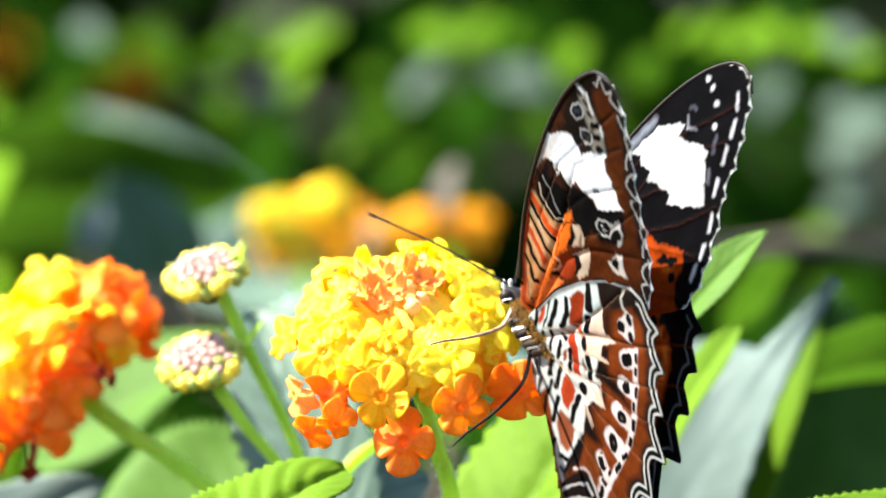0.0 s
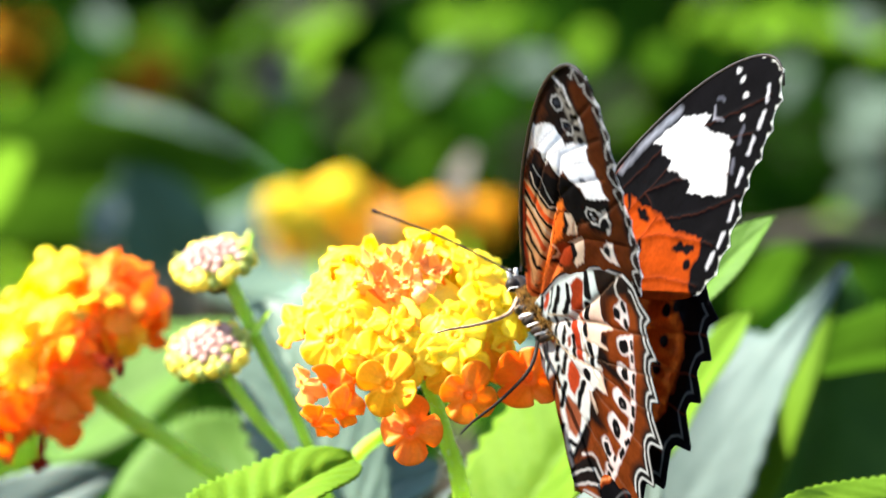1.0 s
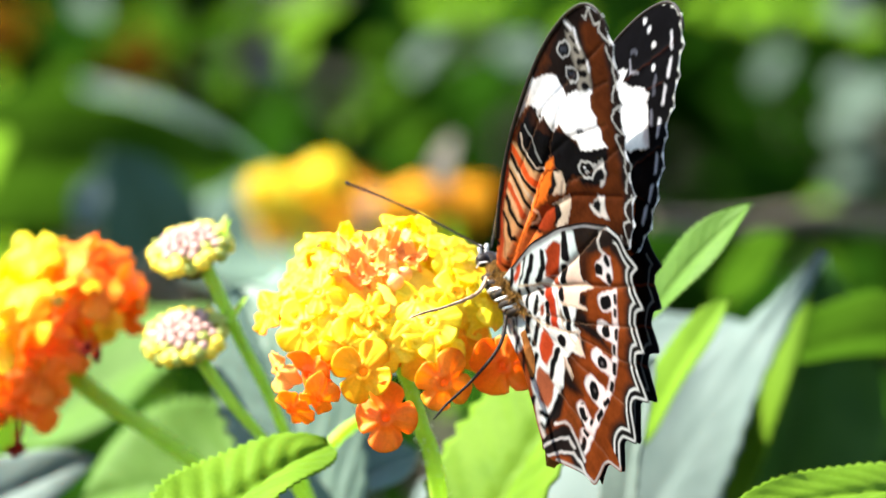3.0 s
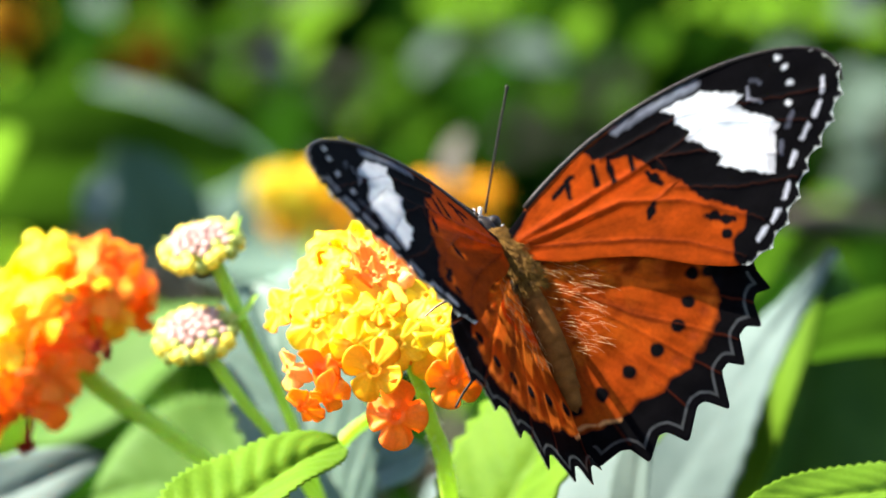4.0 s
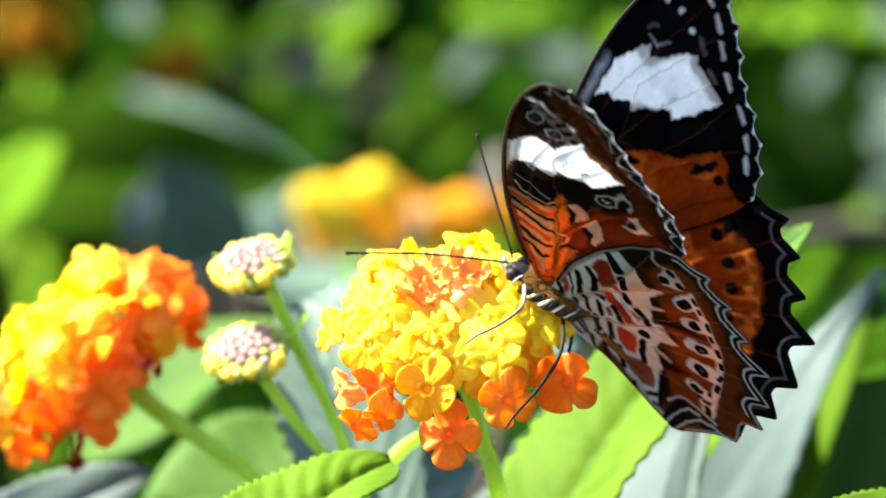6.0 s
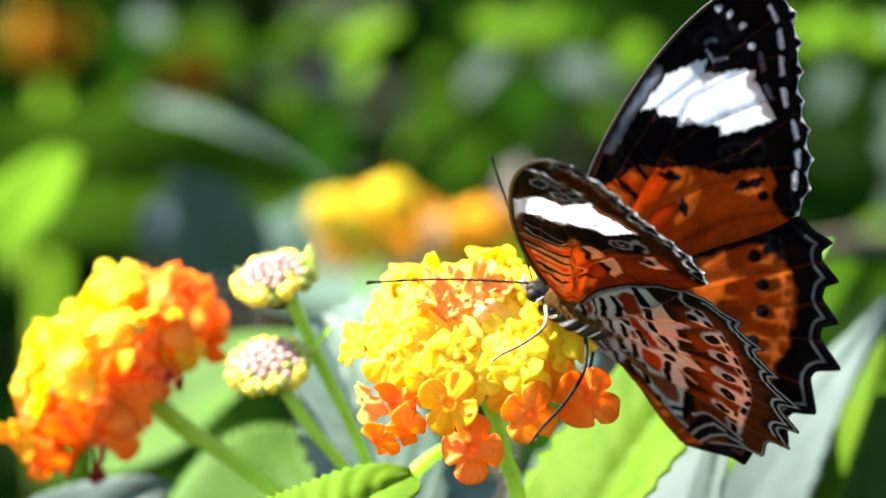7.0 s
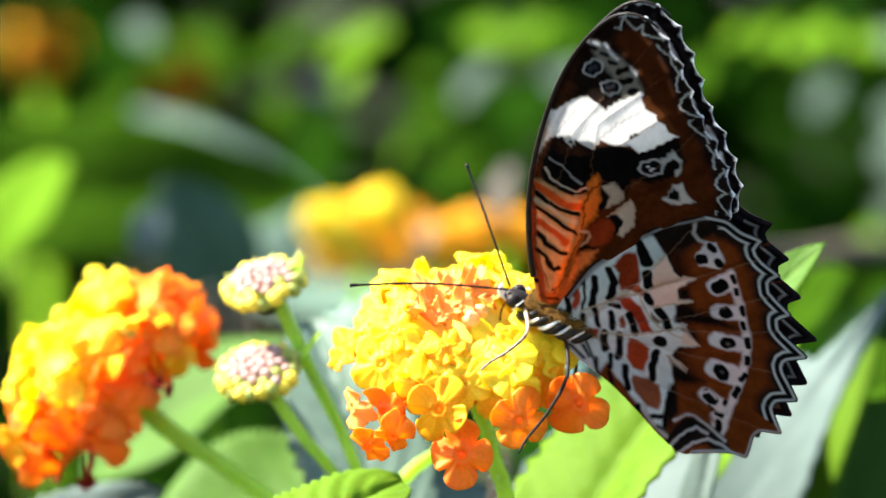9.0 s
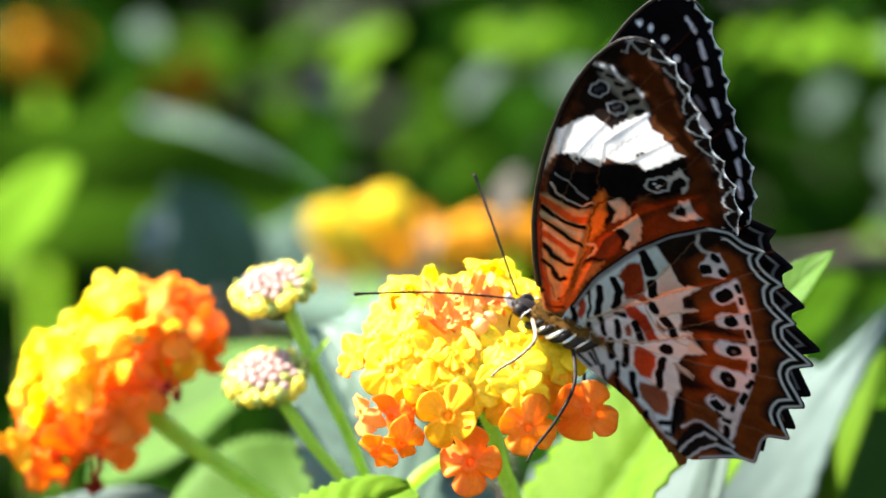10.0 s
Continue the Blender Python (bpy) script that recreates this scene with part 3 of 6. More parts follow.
def side_plant():
    root = plant("lantana with an orange and yellow flower head and withered florets")
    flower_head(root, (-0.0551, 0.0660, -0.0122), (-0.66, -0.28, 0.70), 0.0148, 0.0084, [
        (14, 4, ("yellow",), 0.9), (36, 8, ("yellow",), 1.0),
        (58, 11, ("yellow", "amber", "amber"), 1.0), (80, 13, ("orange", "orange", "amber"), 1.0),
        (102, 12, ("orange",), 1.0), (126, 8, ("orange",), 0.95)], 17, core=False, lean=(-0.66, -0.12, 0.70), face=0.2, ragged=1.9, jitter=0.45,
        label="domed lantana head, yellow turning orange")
    stalk(root, [(-0.0510, 0.0680, -0.0158), (-0.0477, 0.0660, -0.0193), (-0.0432, 0.0640, -0.0227), (-0.0379, 0.0620, -0.0259), (-0.0240, 0.0620, -0.0362), (-0.0130, 0.0640, -0.0450)], 0.0016, 0.0009, 200, 13)
    to_soil(root, (-0.0130, 0.0640, -0.0450), 0.0015, 14)
    for p, axis, s in (((-0.0442, 0.0450, -0.0151), (0.9, -0.3, -0.2), 0.5), ((-0.0460, 0.0470, -0.0144), (0.5, -0.6, -0.3), 0.45)):
        again("withered_floret", WITHERED, root, facing(p, axis, 0.5) @ Matrix.Diagonal((s * 0.75, s * 0.75, s * 1.1, 1)))
    for u, tag, axis, k in (((-0.0409, 0.0580, -0.0060), "flame", (0.75, -0.6, 0.1), 0.8), ((-0.0388, 0.0600, -0.0070), "orange", (0.9, -0.3, 0.1), 0.6), ((-0.0419, 0.0620, -0.0020), "orange", (0.7, -0.5, 0.5), 0.8),
                            ((-0.0447, 0.0540, -0.0064), "flame", (0.4, -0.8, 0.3), 0.95), ((-0.0434, 0.0560, -0.0107), "amber", (0.6, -0.7, -0.1), 0.8), ((-0.0467, 0.0660, -0.0008), "orange", (0.3, -0.5, 0.8), 0.9),
                            ((-0.0640, 0.0560, -0.0262), "orange", (-0.3, -0.7, -0.6), 0.9), ((-0.0678, 0.0560, -0.0235), "amber", (-0.5, -0.7, -0.4), 0.9), ((-0.0533, 0.0520, -0.0182), "flame", (0.1, -0.95, -0.1), 1.0), ((-0.0600, 0.0540, -0.0214), "flame", (0.2, -0.9, -0.4), 0.95)):
        again("floret", FLORETS[tag][int(k * 10) % 4], root, facing(u, axis, k * 9) @ Matrix.Diagonal((k, k, k, 1)))
    stalk(root, [(-0.0557, 0.0560, -0.0230), (-0.0555, 0.0540, -0.0253), (-0.0562, 0.0540, -0.0274)], 0.0004, 0.0004, name="thread", mat=RED)
    again("withered_floret", WITHERED, root, facing((-0.0563, 0.0540, -0.0285), (0.1, -0.5, -0.8), 0.5) @ Matrix.Diagonal((0.5, 0.5, 0.6, 1)))
    leaf(root, (-0.0768, 0.0900, -0.0438), (-0.0478, 0.0800, -0.0297), (0.4, -0.8, 0.45), 0.018, LEAF_PALE, 21)
    leaf(root, (-0.0640, 0.1650, -0.0316), (-0.0301, 0.1600, -0.0087), (-0.25, -0.55, 0.80), 0.038, LEAF_LIGHT, 22, quilt=0.01)
    return root


WITHERED = bpy.data.meshes.new("withered_floret")
_v, _f = floret_data(77, 0.0032, 4)
WITHERED.from_pydata([tuple(p) for p in _v], [], _f)
WITHERED.materials.append(RED)
side_plant()


def right_plant():
    root = plant("broad grey-green and dark leaves of a lantana shoot")
    # sheen of these two broad leaves is in their pale colour
    leaf(root, (0.0270, 0.1120, -0.0500), (0.0560, 0.1000, -0.0004), (-0.25, -0.74, 0.62), 0.038, LEAF_PALE, 31, "large leaf with its sheen put into the pale grey-green", blunt=1.3, ny=50, nx=18, fold=0.05, quilt=0.005)
    leaf(root, (-0.0071, 0.1260, -0.0540), (0.0475, 0.1180, -0.0100), (-0.30, -0.72, 0.62), 0.052, LEAF_PALE, 37, "large leaf with its sheen put into the pale grey-green", blunt=0.6, ny=50, nx=18, fold=0.05, quilt=0.005)
    leaf(root, (0.0400, 0.1200, -0.0450), (0.0552, 0.1100, -0.0065), (-0.15, -0.78, 0.60), 0.019, LEAF, 32, "leaf lit through by the sun", quilt=0.008)
    leaf(root, (0.0297, 0.0740, -0.0284), (0.0420, 0.0700, -0.0068), (-0.50, -0.60, 0.60), 0.013, LEAF, 36, quilt=0.008)
    leaf(root, (0.0501, 0.1700, -0.0627), (0.0621, 0.1500, -0.0034), (0.2, -0.8, 0.5), 0.050, LEAF_DEEP, 33, "leaf with shade put into its dark green")
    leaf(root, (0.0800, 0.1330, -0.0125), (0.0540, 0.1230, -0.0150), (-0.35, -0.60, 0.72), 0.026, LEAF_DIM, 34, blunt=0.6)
    leaf(root, (0.0484, 0.2300, -0.0112), (0.0591, 0.2200, 0.0020), (-0.2, -0.6, 0.8), 0.022, LEAF_DIM, 35)
    stalk(root, [(0.0448, 0.0980, -0.0459), (0.0432, 0.1000, -0.0558), (0.0418, 0.1040, -0.0668)], 0.0012, 0.0015)
    to_soil(root, (0.0418, 0.1040, -0.0668), 0.0018, 34)
    return root


right_plant()


def back_plant():
    root = plant("lantana with orange flower heads growing further behind")
    umbel = [(15, 3, 0.8), (50, 7, 1.0), (85, 8, 1.0)]
    # dim heads on the right mix in rust florets, shade put into their colour
    for at, wide, tags, seed in (
            ((-0.0292, 0.4100, 0.0100), 0.0050, ("yellow",), 51), ((-0.0270, 0.4100, 0.0040), 0.0052, ("yellow", "amber"), 54), ((-0.0222, 0.4180, 0.0105), 0.0052, ("yellow", "amber"), 55), ((-0.0188, 0.4150, 0.0140), 0.0034, ("yellow",), 58),
            ((-0.0176, 0.4150, 0.0053), 0.0056, ("amber",), 52), ((-0.0115, 0.4250, 0.0095), 0.0046, ("amber", "rust"), 56), ((-0.0090, 0.4200, 0.0062), 0.0050, ("amber",), 59), ((-0.0045, 0.4250, 0.0058), 0.0046, ("amber",), 60), ((0.0005, 0.4300, 0.0080), 0.0052, ("amber", "rust"), 53), ((0.0090, 0.4350, 0.0085), 0.0050, ("rust", "amber"), 57)):
        flower_head(root, at, (-0.1, -0.75, 0.6), wide, wide * 0.8, [(p, n, tags, k) for p, n, k in umbel], seed, core=False, scale=0.62)
    for a, b in (((-0.0235, 0.4200, 0.0030), (-0.0227, 0.4500, -0.0319)), ((-0.0090, 0.4280, 0.0035), (-0.0110, 0.4550, -0.0321)), ((0.0050, 0.4350, 0.0045), (0.0045, 0.4600, -0.0324))):
        stalk(root, [a, [(i + j) / 2 for i, j in zip(a, b)], b], 0.0012, 0.0016)
        to_soil(root, b, 0.002, 55)
    leaf(root, (-0.0027, 0.4500, -0.0020), (-0.0497, 0.4350, 0.0012), (-0.20, -0.70, 0.68), 0.042, LEAF_SAGE, 56, blunt=0.5)
    leaf(root, (0.0028, 0.3950, 0.0105), (0.0052, 0.3920, 0.0218), (-0.62, -0.62, 0.48), 0.0105, DRY, 57, "dry papery leaf", teeth=0)
    leaf(root, (-0.0114, 0.3980, 0.0045), (-0.0095, 0.3950, 0.0108), (-0.62, -0.62, 0.48), 0.0080, DRY, 59, "dry papery leaf", teeth=0)
    leaf(root, (-0.0444, 0.3000, -0.0119), (-0.0480, 0.2900, -0.0029), (-0.3, -0.8, 0.5), 0.016, DRY, 58, teeth=0)
    return root


back_plant()


def left_plant():
    root = plant("lantana shoot with large leaves, shade and sheen put into their colours")
    # shade is in the dark colours; a pale strip is added as edge sheen
    leaf(root, (-0.1178, 0.4200, 0.0156), (-0.0342, 0.4000, 0.0165), (0.75, -0.65, 0.10), 0.046, LEAF_DIM, 61, "large leaf, shade put into its dark green, with a pale upper edge", fold=0.2, quilt=0.006)
    leaf(root, (-0.0800, 0.6400, 0.0392), (-0.0352, 0.6200, 0.0168), (0.42, -0.76, 0.32), 0.010, LEAF_SAGE, 62, "narrow pale strip added for the sheen along a leaf edge", blunt=0.5)
    leaf(root, (-0.0470, 0.3400, -0.0082), (-0.0569, 0.3300, 0.0176), (0.4, -0.8, 0.35), 0.036, LEAF_TEAL, 63, "leaf with shade put into its dark blue-green")
    # small pale leaf added as a patch of sheen on the dark one
    leaf(root, (-0.0615, 0.3100, 0.0036), (-0.0584, 0.3100, 0.0132), (0.2, -0.8, 0.45), 0.010, LEAF_PALE, 66)
    leaf(root, (-0.0931, 0.4000, -0.0032), (-0.0838, 0.4000, 0.0208), (-0.4, -0.5, 0.7), 0.014, LEAF, 64)
    stalk(root, [(-0.1045, 0.3000, 0.0111), (-0.1084, 0.3200, -0.0080), (-0.1092, 0.3400, -0.0372)], 0.002, 0.003)
    to_soil(root, (-0.1092, 0.3400, -0.0372), 0.003, 65)
    return root


left_plant()


def far_flowers():
    root = plant("far lantana with brownish orange flower heads")
    for p, s, tags in (((-0.1176, 0.9000, 0.0585), 1.7, ("rust", "amber", "rust")), ((-0.0803, 1.0000, 0.0546), 1.8, ("rust",))):
        flower_head(root, p, (0, -0.8, 0.6), 0.008 * s / 1.4, 0.007 * s / 1.4, [(20, 6, tags, 1.0), (48, 11, tags, 1.1), (75, 14, tags, 1.2), (100, 12, tags, 1.2)], 71, core=False, scale=s / 2.6)
        b = [p[0], p[1] + 0.03, p[2] - 0.12]
        stalk(root, [p, b], 0.002, 0.003)
        to_soil(root, b, 0.003, 72)
    # leaves with sunlit, half-lit, sheen and glint tones put into their colours
    rnd = random.Random(4)
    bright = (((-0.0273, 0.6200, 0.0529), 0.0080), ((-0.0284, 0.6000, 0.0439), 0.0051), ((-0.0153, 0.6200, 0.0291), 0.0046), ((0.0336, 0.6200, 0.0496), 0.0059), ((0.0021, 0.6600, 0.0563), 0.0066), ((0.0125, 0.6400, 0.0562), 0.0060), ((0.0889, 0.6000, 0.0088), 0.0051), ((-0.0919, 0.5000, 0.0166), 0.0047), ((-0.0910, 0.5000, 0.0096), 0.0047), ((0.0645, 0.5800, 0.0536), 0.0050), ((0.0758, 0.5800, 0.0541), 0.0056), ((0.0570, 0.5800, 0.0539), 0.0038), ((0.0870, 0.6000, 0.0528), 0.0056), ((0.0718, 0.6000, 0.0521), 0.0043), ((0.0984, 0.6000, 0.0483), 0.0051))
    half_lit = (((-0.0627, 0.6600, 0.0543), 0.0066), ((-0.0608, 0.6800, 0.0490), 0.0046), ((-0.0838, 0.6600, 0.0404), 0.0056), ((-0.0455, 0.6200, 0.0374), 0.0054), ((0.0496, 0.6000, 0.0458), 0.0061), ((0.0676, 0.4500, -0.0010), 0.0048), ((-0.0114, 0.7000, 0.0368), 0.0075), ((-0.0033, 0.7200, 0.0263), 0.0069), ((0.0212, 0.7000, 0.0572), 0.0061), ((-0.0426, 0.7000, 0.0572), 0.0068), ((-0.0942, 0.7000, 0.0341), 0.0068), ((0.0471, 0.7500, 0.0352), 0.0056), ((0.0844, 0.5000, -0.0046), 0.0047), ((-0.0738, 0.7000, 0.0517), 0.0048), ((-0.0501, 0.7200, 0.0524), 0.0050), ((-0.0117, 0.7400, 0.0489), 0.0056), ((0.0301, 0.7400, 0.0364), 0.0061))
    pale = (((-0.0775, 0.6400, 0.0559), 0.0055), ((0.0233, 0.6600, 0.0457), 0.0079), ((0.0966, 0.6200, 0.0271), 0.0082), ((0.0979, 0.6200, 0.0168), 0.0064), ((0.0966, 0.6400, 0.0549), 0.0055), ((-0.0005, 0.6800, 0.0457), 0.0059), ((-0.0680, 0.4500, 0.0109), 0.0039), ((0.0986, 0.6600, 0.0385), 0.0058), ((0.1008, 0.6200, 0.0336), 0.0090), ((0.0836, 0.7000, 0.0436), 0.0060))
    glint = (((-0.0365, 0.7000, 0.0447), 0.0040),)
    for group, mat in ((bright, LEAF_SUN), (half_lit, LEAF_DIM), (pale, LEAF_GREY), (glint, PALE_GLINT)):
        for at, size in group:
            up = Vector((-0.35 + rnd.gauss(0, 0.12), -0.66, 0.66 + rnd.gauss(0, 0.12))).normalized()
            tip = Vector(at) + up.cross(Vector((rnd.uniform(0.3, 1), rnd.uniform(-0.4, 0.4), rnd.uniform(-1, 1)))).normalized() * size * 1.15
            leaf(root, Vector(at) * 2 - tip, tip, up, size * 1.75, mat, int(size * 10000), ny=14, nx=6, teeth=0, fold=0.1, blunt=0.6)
    leaf(root, (-0.0906, 0.3400, 0.0022), (-0.0795, 0.3600, 0.0238), (-0.4, -0.7, 0.6), 0.030, LEAF_SUN, 91, "leaf with sunlight put into its bright colour", ny=24, nx=8, teeth=0)
    # a bare twig crossing behind
    stalk(root, [(0.0439, 0.4200, 0.0051), (0.0615, 0.4400, 0.0046), (0.0790, 0.4500, 0.0064), (0.0986, 0.4700, 0.0041)], 0.0016, 0.0022, name="twig", mat=BARK)
    return root


far_flowers()


# ---- the butterfly: all lengths in millimetres in its own space, x to its right, y ahead, z over its back ----
FORE = [(-1.3, -0.9), (-1.1, 0.4), (0, 1.2), (3.4, 3.6), (7.7, 6.0), (12.9, 8.4), (18.9, 10.3), (25.2, 11.6), (31.0, 12.3), (35.6, 12.4), (40.0, 12.0), (43.2, 11.2),
        (45.6, 10.2), (47.2, 8.6), (47.7, 6.4), (47.2, 4.2), (45.2, 1.2), (42.5, -1.8), (40.3, -3.6), (38.3, -5.6), (36.5, -8.2), (34.5, -10.4),
        (32.8, -12.2), (30.3, -13.9), (27.9, -15.2), (25.1, -14.8), (20.7, -12.8), (17.2, -10.6), (13.6, -8.6), (9.6, -7.2), (5.3, -6.2), (2.4, -4.8), (0.2, -3.6), (-1.1, -2.6)]
HIND = [(-2.6, 0.0), (0.2, 1.4), (3.0, 1.2), (9.4, 0.4), (16.5, -2.3), (22.0, -5.6), (26.6, -9.6), (27.9, -12.4), (27.6, -14.8), (28.3, -18.0), (26.2, -17.7), (25.4, -18.6),
        (24.9, -22.4), (23.0, -21.4), (21.6, -22.2), (20.6, -26.4), (18.6, -25.0), (17.4, -25.8), (16.2, -31.2), (13.6, -28.6), (12.4, -28.8), (9.3, -33.0), (7.2, -30.4), (6.0, -30.4),
        (3.4, -33.4), (1.8, -30.6), (0.6, -30.2), (-2.9, -31.0), (-3.4, -28.8), (-7.0, -23.2), (-6.4, -18.7), (-4.9, -13.0), (-4.2, -8.4), (-3.8, -3.7)]


def rounded(points, times, cut=0.22):
    p = np.array(points, float)
    for _ in range(times):
        q = np.roll(p, -1, 0)
        p = np.stack([(1 - cut) * p + cut * q, cut * p + (1 - cut) * q], 1).reshape(-1, 2)
    return p


def spread_even(p, n):
    q = np.vstack([p, p[:1]])
    d = np.r_[0, np.cumsum(np.linalg.norm(np.diff(q, axis=0), axis=1))]
    s = np.linspace(0, d[-1], n, endpoint=False)
    return np.stack([np.interp(s, d, q[:, 0]), np.interp(s, d, q[:, 1])], 1)


def segment_distance(P, a, b):
    a, b = np.array(a, float), np.array(b, float)
    d = b - a
    u = np.clip(((P - a) @ d) / (d @ d + 1e-9), 0, 1)
    return np.linalg.norm(P - a - u[:, None] * d, axis=1)


def line_distance(P, pts):
    return np.min([segment_distance(P, a, b) for a, b in zip(pts, pts[1:])], axis=0)


def poly_distance(P, pts):
    """Signed: negative inside."""
    p = np.array(pts, float)
    d = line_distance(P, [*p, p[0]])
    inside = np.zeros(len(P), bool)
    for a, b in zip(p, np.roll(p, -1, 0)):
        c = ((a[1] > P[:, 1]) != (b[1] > P[:, 1]))
        x = (b[0] - a[0]) * (P[:, 1] - a[1]) / (b[1] - a[1] + 1e-12) + a[0]
        inside ^= c & (P[:, 0] < x)
    return np.where(inside, -d, d)


def wobble(P, amp, freq, seed):
    rng = np.random.RandomState(seed)
    out = P.copy()
    for _ in range(5):
        k = rng.normal(0, freq, 2)
        a = rng.normal(0, amp / 2, 2)
        out = out + np.sin(P @ k + rng.uniform(0, 6))[:, None] * a
    return out


def lattice(Q, seed):
    """Smooth random values between 0 and 1 over the plane."""
    grid = np.random.RandomState(seed).rand(64, 64)
    i = np.floor(Q).astype(int)
    u = Q - i
    u = u * u * (3 - 2 * u)
    a, b = i[:, 0] % 64, i[:, 1] % 64
    c, d = (a + 1) % 64, (b + 1) % 64
    return (grid[a, b] * (1 - u[:, 0]) + grid[c, b] * u[:, 0]) * (1 - u[:, 1]) + (grid[a, d] * (1 - u[:, 0]) + grid[c, d] * u[:, 0]) * u[:, 1]


class Painter:
    """Lays patches of colour over the points of a wing."""

    def __init__(self, P, base, seed, shake=0.08):
        self.P = wobble(wobble(P, shake, 1.5, seed), shake * 0.5, 3.0, seed + 9)
        self.c = np.tile(np.array(base, float), (len(P), 1))

    def finish(self, amount=0.22):
        """Mottling at two scales and faint streaks that run out over the wing."""
        Q = self.P
        slow = lattice(Q * 0.55, 3) - 0.5
        fast = lattice(Q * 2.6, 5) - 0.5
        ray = np.arctan2(Q[:, 1] + 3, Q[:, 0] + 2)
        streak = lattice(np.column_stack([ray * 38, np.hypot(Q[:, 0], Q[:, 1]) * 0.22]), 7) - 0.5
        calm = 1 - 0.75 * np.clip(self.c.mean(1) / 0.6, 0, 1)
        return np.clip(self.c * (1 + amount * calm * (1.5 * slow + 1.1 * fast + 1.3 * streak))[:, None], 0, 1)

    def lay(self, dist, colour, soft=0.14, amount=1.0, on_orange=False):
        a = (np.clip(0.5 - dist / (soft * 1.4), 0, 1) * amount)[:, None]
        if on_orange:
            a = a * ((self.c[:, :1] > 0.2) & (self.c[:, 2:] < 0.2))
        self.c = self.c * (1 - a) + np.array(colour) * a

    def poly(self, pts, colour, **kw):
        self.lay(poly_distance(self.P, pts), colour, **kw)

    def line(self, pts, w, colour, **kw):
        self.lay(line_distance(self.P, pts) - w / 2, colour, **kw)

    def strokes(self, pts, w, colour, **kw):
        for a, b in zip(pts[::2], pts[1::2]):
            self.line([a, b], w, colour, **kw)

    def dots(self, pts, r, colour, **kw):
        for p in pts:
            self.lay(np.linalg.norm(self.P - np.array(p), axis=1) - r, colour, **kw)


BLACK = srgb(6, 5, 7)
INK = srgb(9, 8, 9)
SNOW = srgb(247, 247, 248)
ORANGE_WING = srgb(162, 62, 7)
BROWN = srgb(112, 52, 22)
RUST = srgb(160, 78, 30)
BRICK = srgb(186, 76, 40)
BONE = srgb(214, 214, 204)
SAND = srgb(214, 150, 92)


def fore_upper(P, edge, along):
    k = Painter(P, BLACK, 1, 0.10)
    k.poly([(0, -.4), (3.4, 2.8), (8.2, 6.1), (12.2, 7.8), (13.2, 6.0), (15, 5.2), (18, 4.7), (19.9, 1.9), (21.5, .4), (23.2, -1.8), (24, -3.9), (26.3, -5.7),
            (29.1, -8.1), (28.2, -10), (26.2, -11.2), (25.4, -13.4), (25.6, -16), (17, -12), (5, -8), (-1, -4)], ORANGE_WING, soft=0.35)
    k.line([(3, 3.2), (8, 6.4), (13, 8.5), (17, 9.7)], 0.9, srgb(170, 80, 34), soft=0.5)
    k.poly([(23.8, 9.1), (26.7, 9.5), (29.6, 9.7), (33.4, 8.1), (34.4, 7.4), (33, 6.3), (34.5, 4.7), (36.8, 2.9), (37.4, 1.7), (36.4, 1), (35.8, -1.3), (34.4, -4.5),
            (31.3, -2.9), (28.2, -.8), (29.1, .2), (27.4, 2.4), (25.6, 4.3), (26.5, 5.1), (25, 6.8), (25.5, 7.9)], SNOW, soft=0.3)
    k.line([(17.2, 8.7), (23.4, 10.1), (29.3, 11.0)], 0.5, srgb(190, 195, 210), soft=0.9, amount=0.6)
    k.strokes([(6.7, 3), (9.6, 4.7), (8.9, 4.4), (8.6, 2.2), (12.9, 5.2), (12.5, 2.5), (15, 5.4), (14.7, 2.1), (17.9, 4.8), (17.6, 2.8)], 0.8, BLACK, soft=0.3)
    k.dots([(19.7, .6), (17.8, -3.5), (25.1, -7.2), (26.4, -8.2), (25.8, -10.1)], 0.75, BLACK, soft=0.3)
    k.strokes([(19.2, 1.6), (20.2, -.6), (17.3, -4.3), (18.4, -2.8), (24.2, -6.8), (27.4, -8.6)], 0.8, BLACK, soft=0.3)
    k.dots([(40.6, 10.7), (41, 9.1), (40.9, 6.8), (39.6, 4.1)], 0.38, SNOW, soft=0.3)
    k.strokes([(45.0, 5.8), (44.3, 4.1), (43.5, 2.8), (42.2, 1.3), (41.0, .3), (39.6, -1.1), (38, -2.7), (36.8, -4.2), (35.6, -6.6), (34.4, -8.2), (33, -9.6), (31.8, -10.8), (30.6, -11.2), (29.2, -12.4)], 0.55, srgb(226, 226, 232), soft=0.35)
    k.strokes([(39.6, 2.6), (38.4, 1.0), (36.9, -.6), (36.2, -2.2), (36.2, 8.9), (37.2, 8.2)], 0.3, srgb(120, 122, 136), soft=0.5, amount=0.7)
    k.strokes([(35.4, 8.2), (35.0, 6.6), (35.0, 6.6), (36.4, 5.6)], 0.3, srgb(150, 150, 160), soft=0.3)
    # pale nicks on the outer margin
    nick = np.abs(np.sin(along * 1.55)) ** 6
    outer = (P[:, 0] > 26) & (P[:, 1] < P[:, 0] * 0.55 - 14.5)
    k.lay(np.where(outer, edge, 9.0) - 0.35 * nick - 0.02, BONE, soft=0.2)
    for vein in VEINS_FORE:
        k.line(vein, 0.5, srgb(120, 40, 8), soft=0.9, amount=0.45, on_orange=True)
        k.line(vein, 0.10, srgb(70, 30, 14), soft=0.25, amount=0.55)
    return k.finish(0.30)


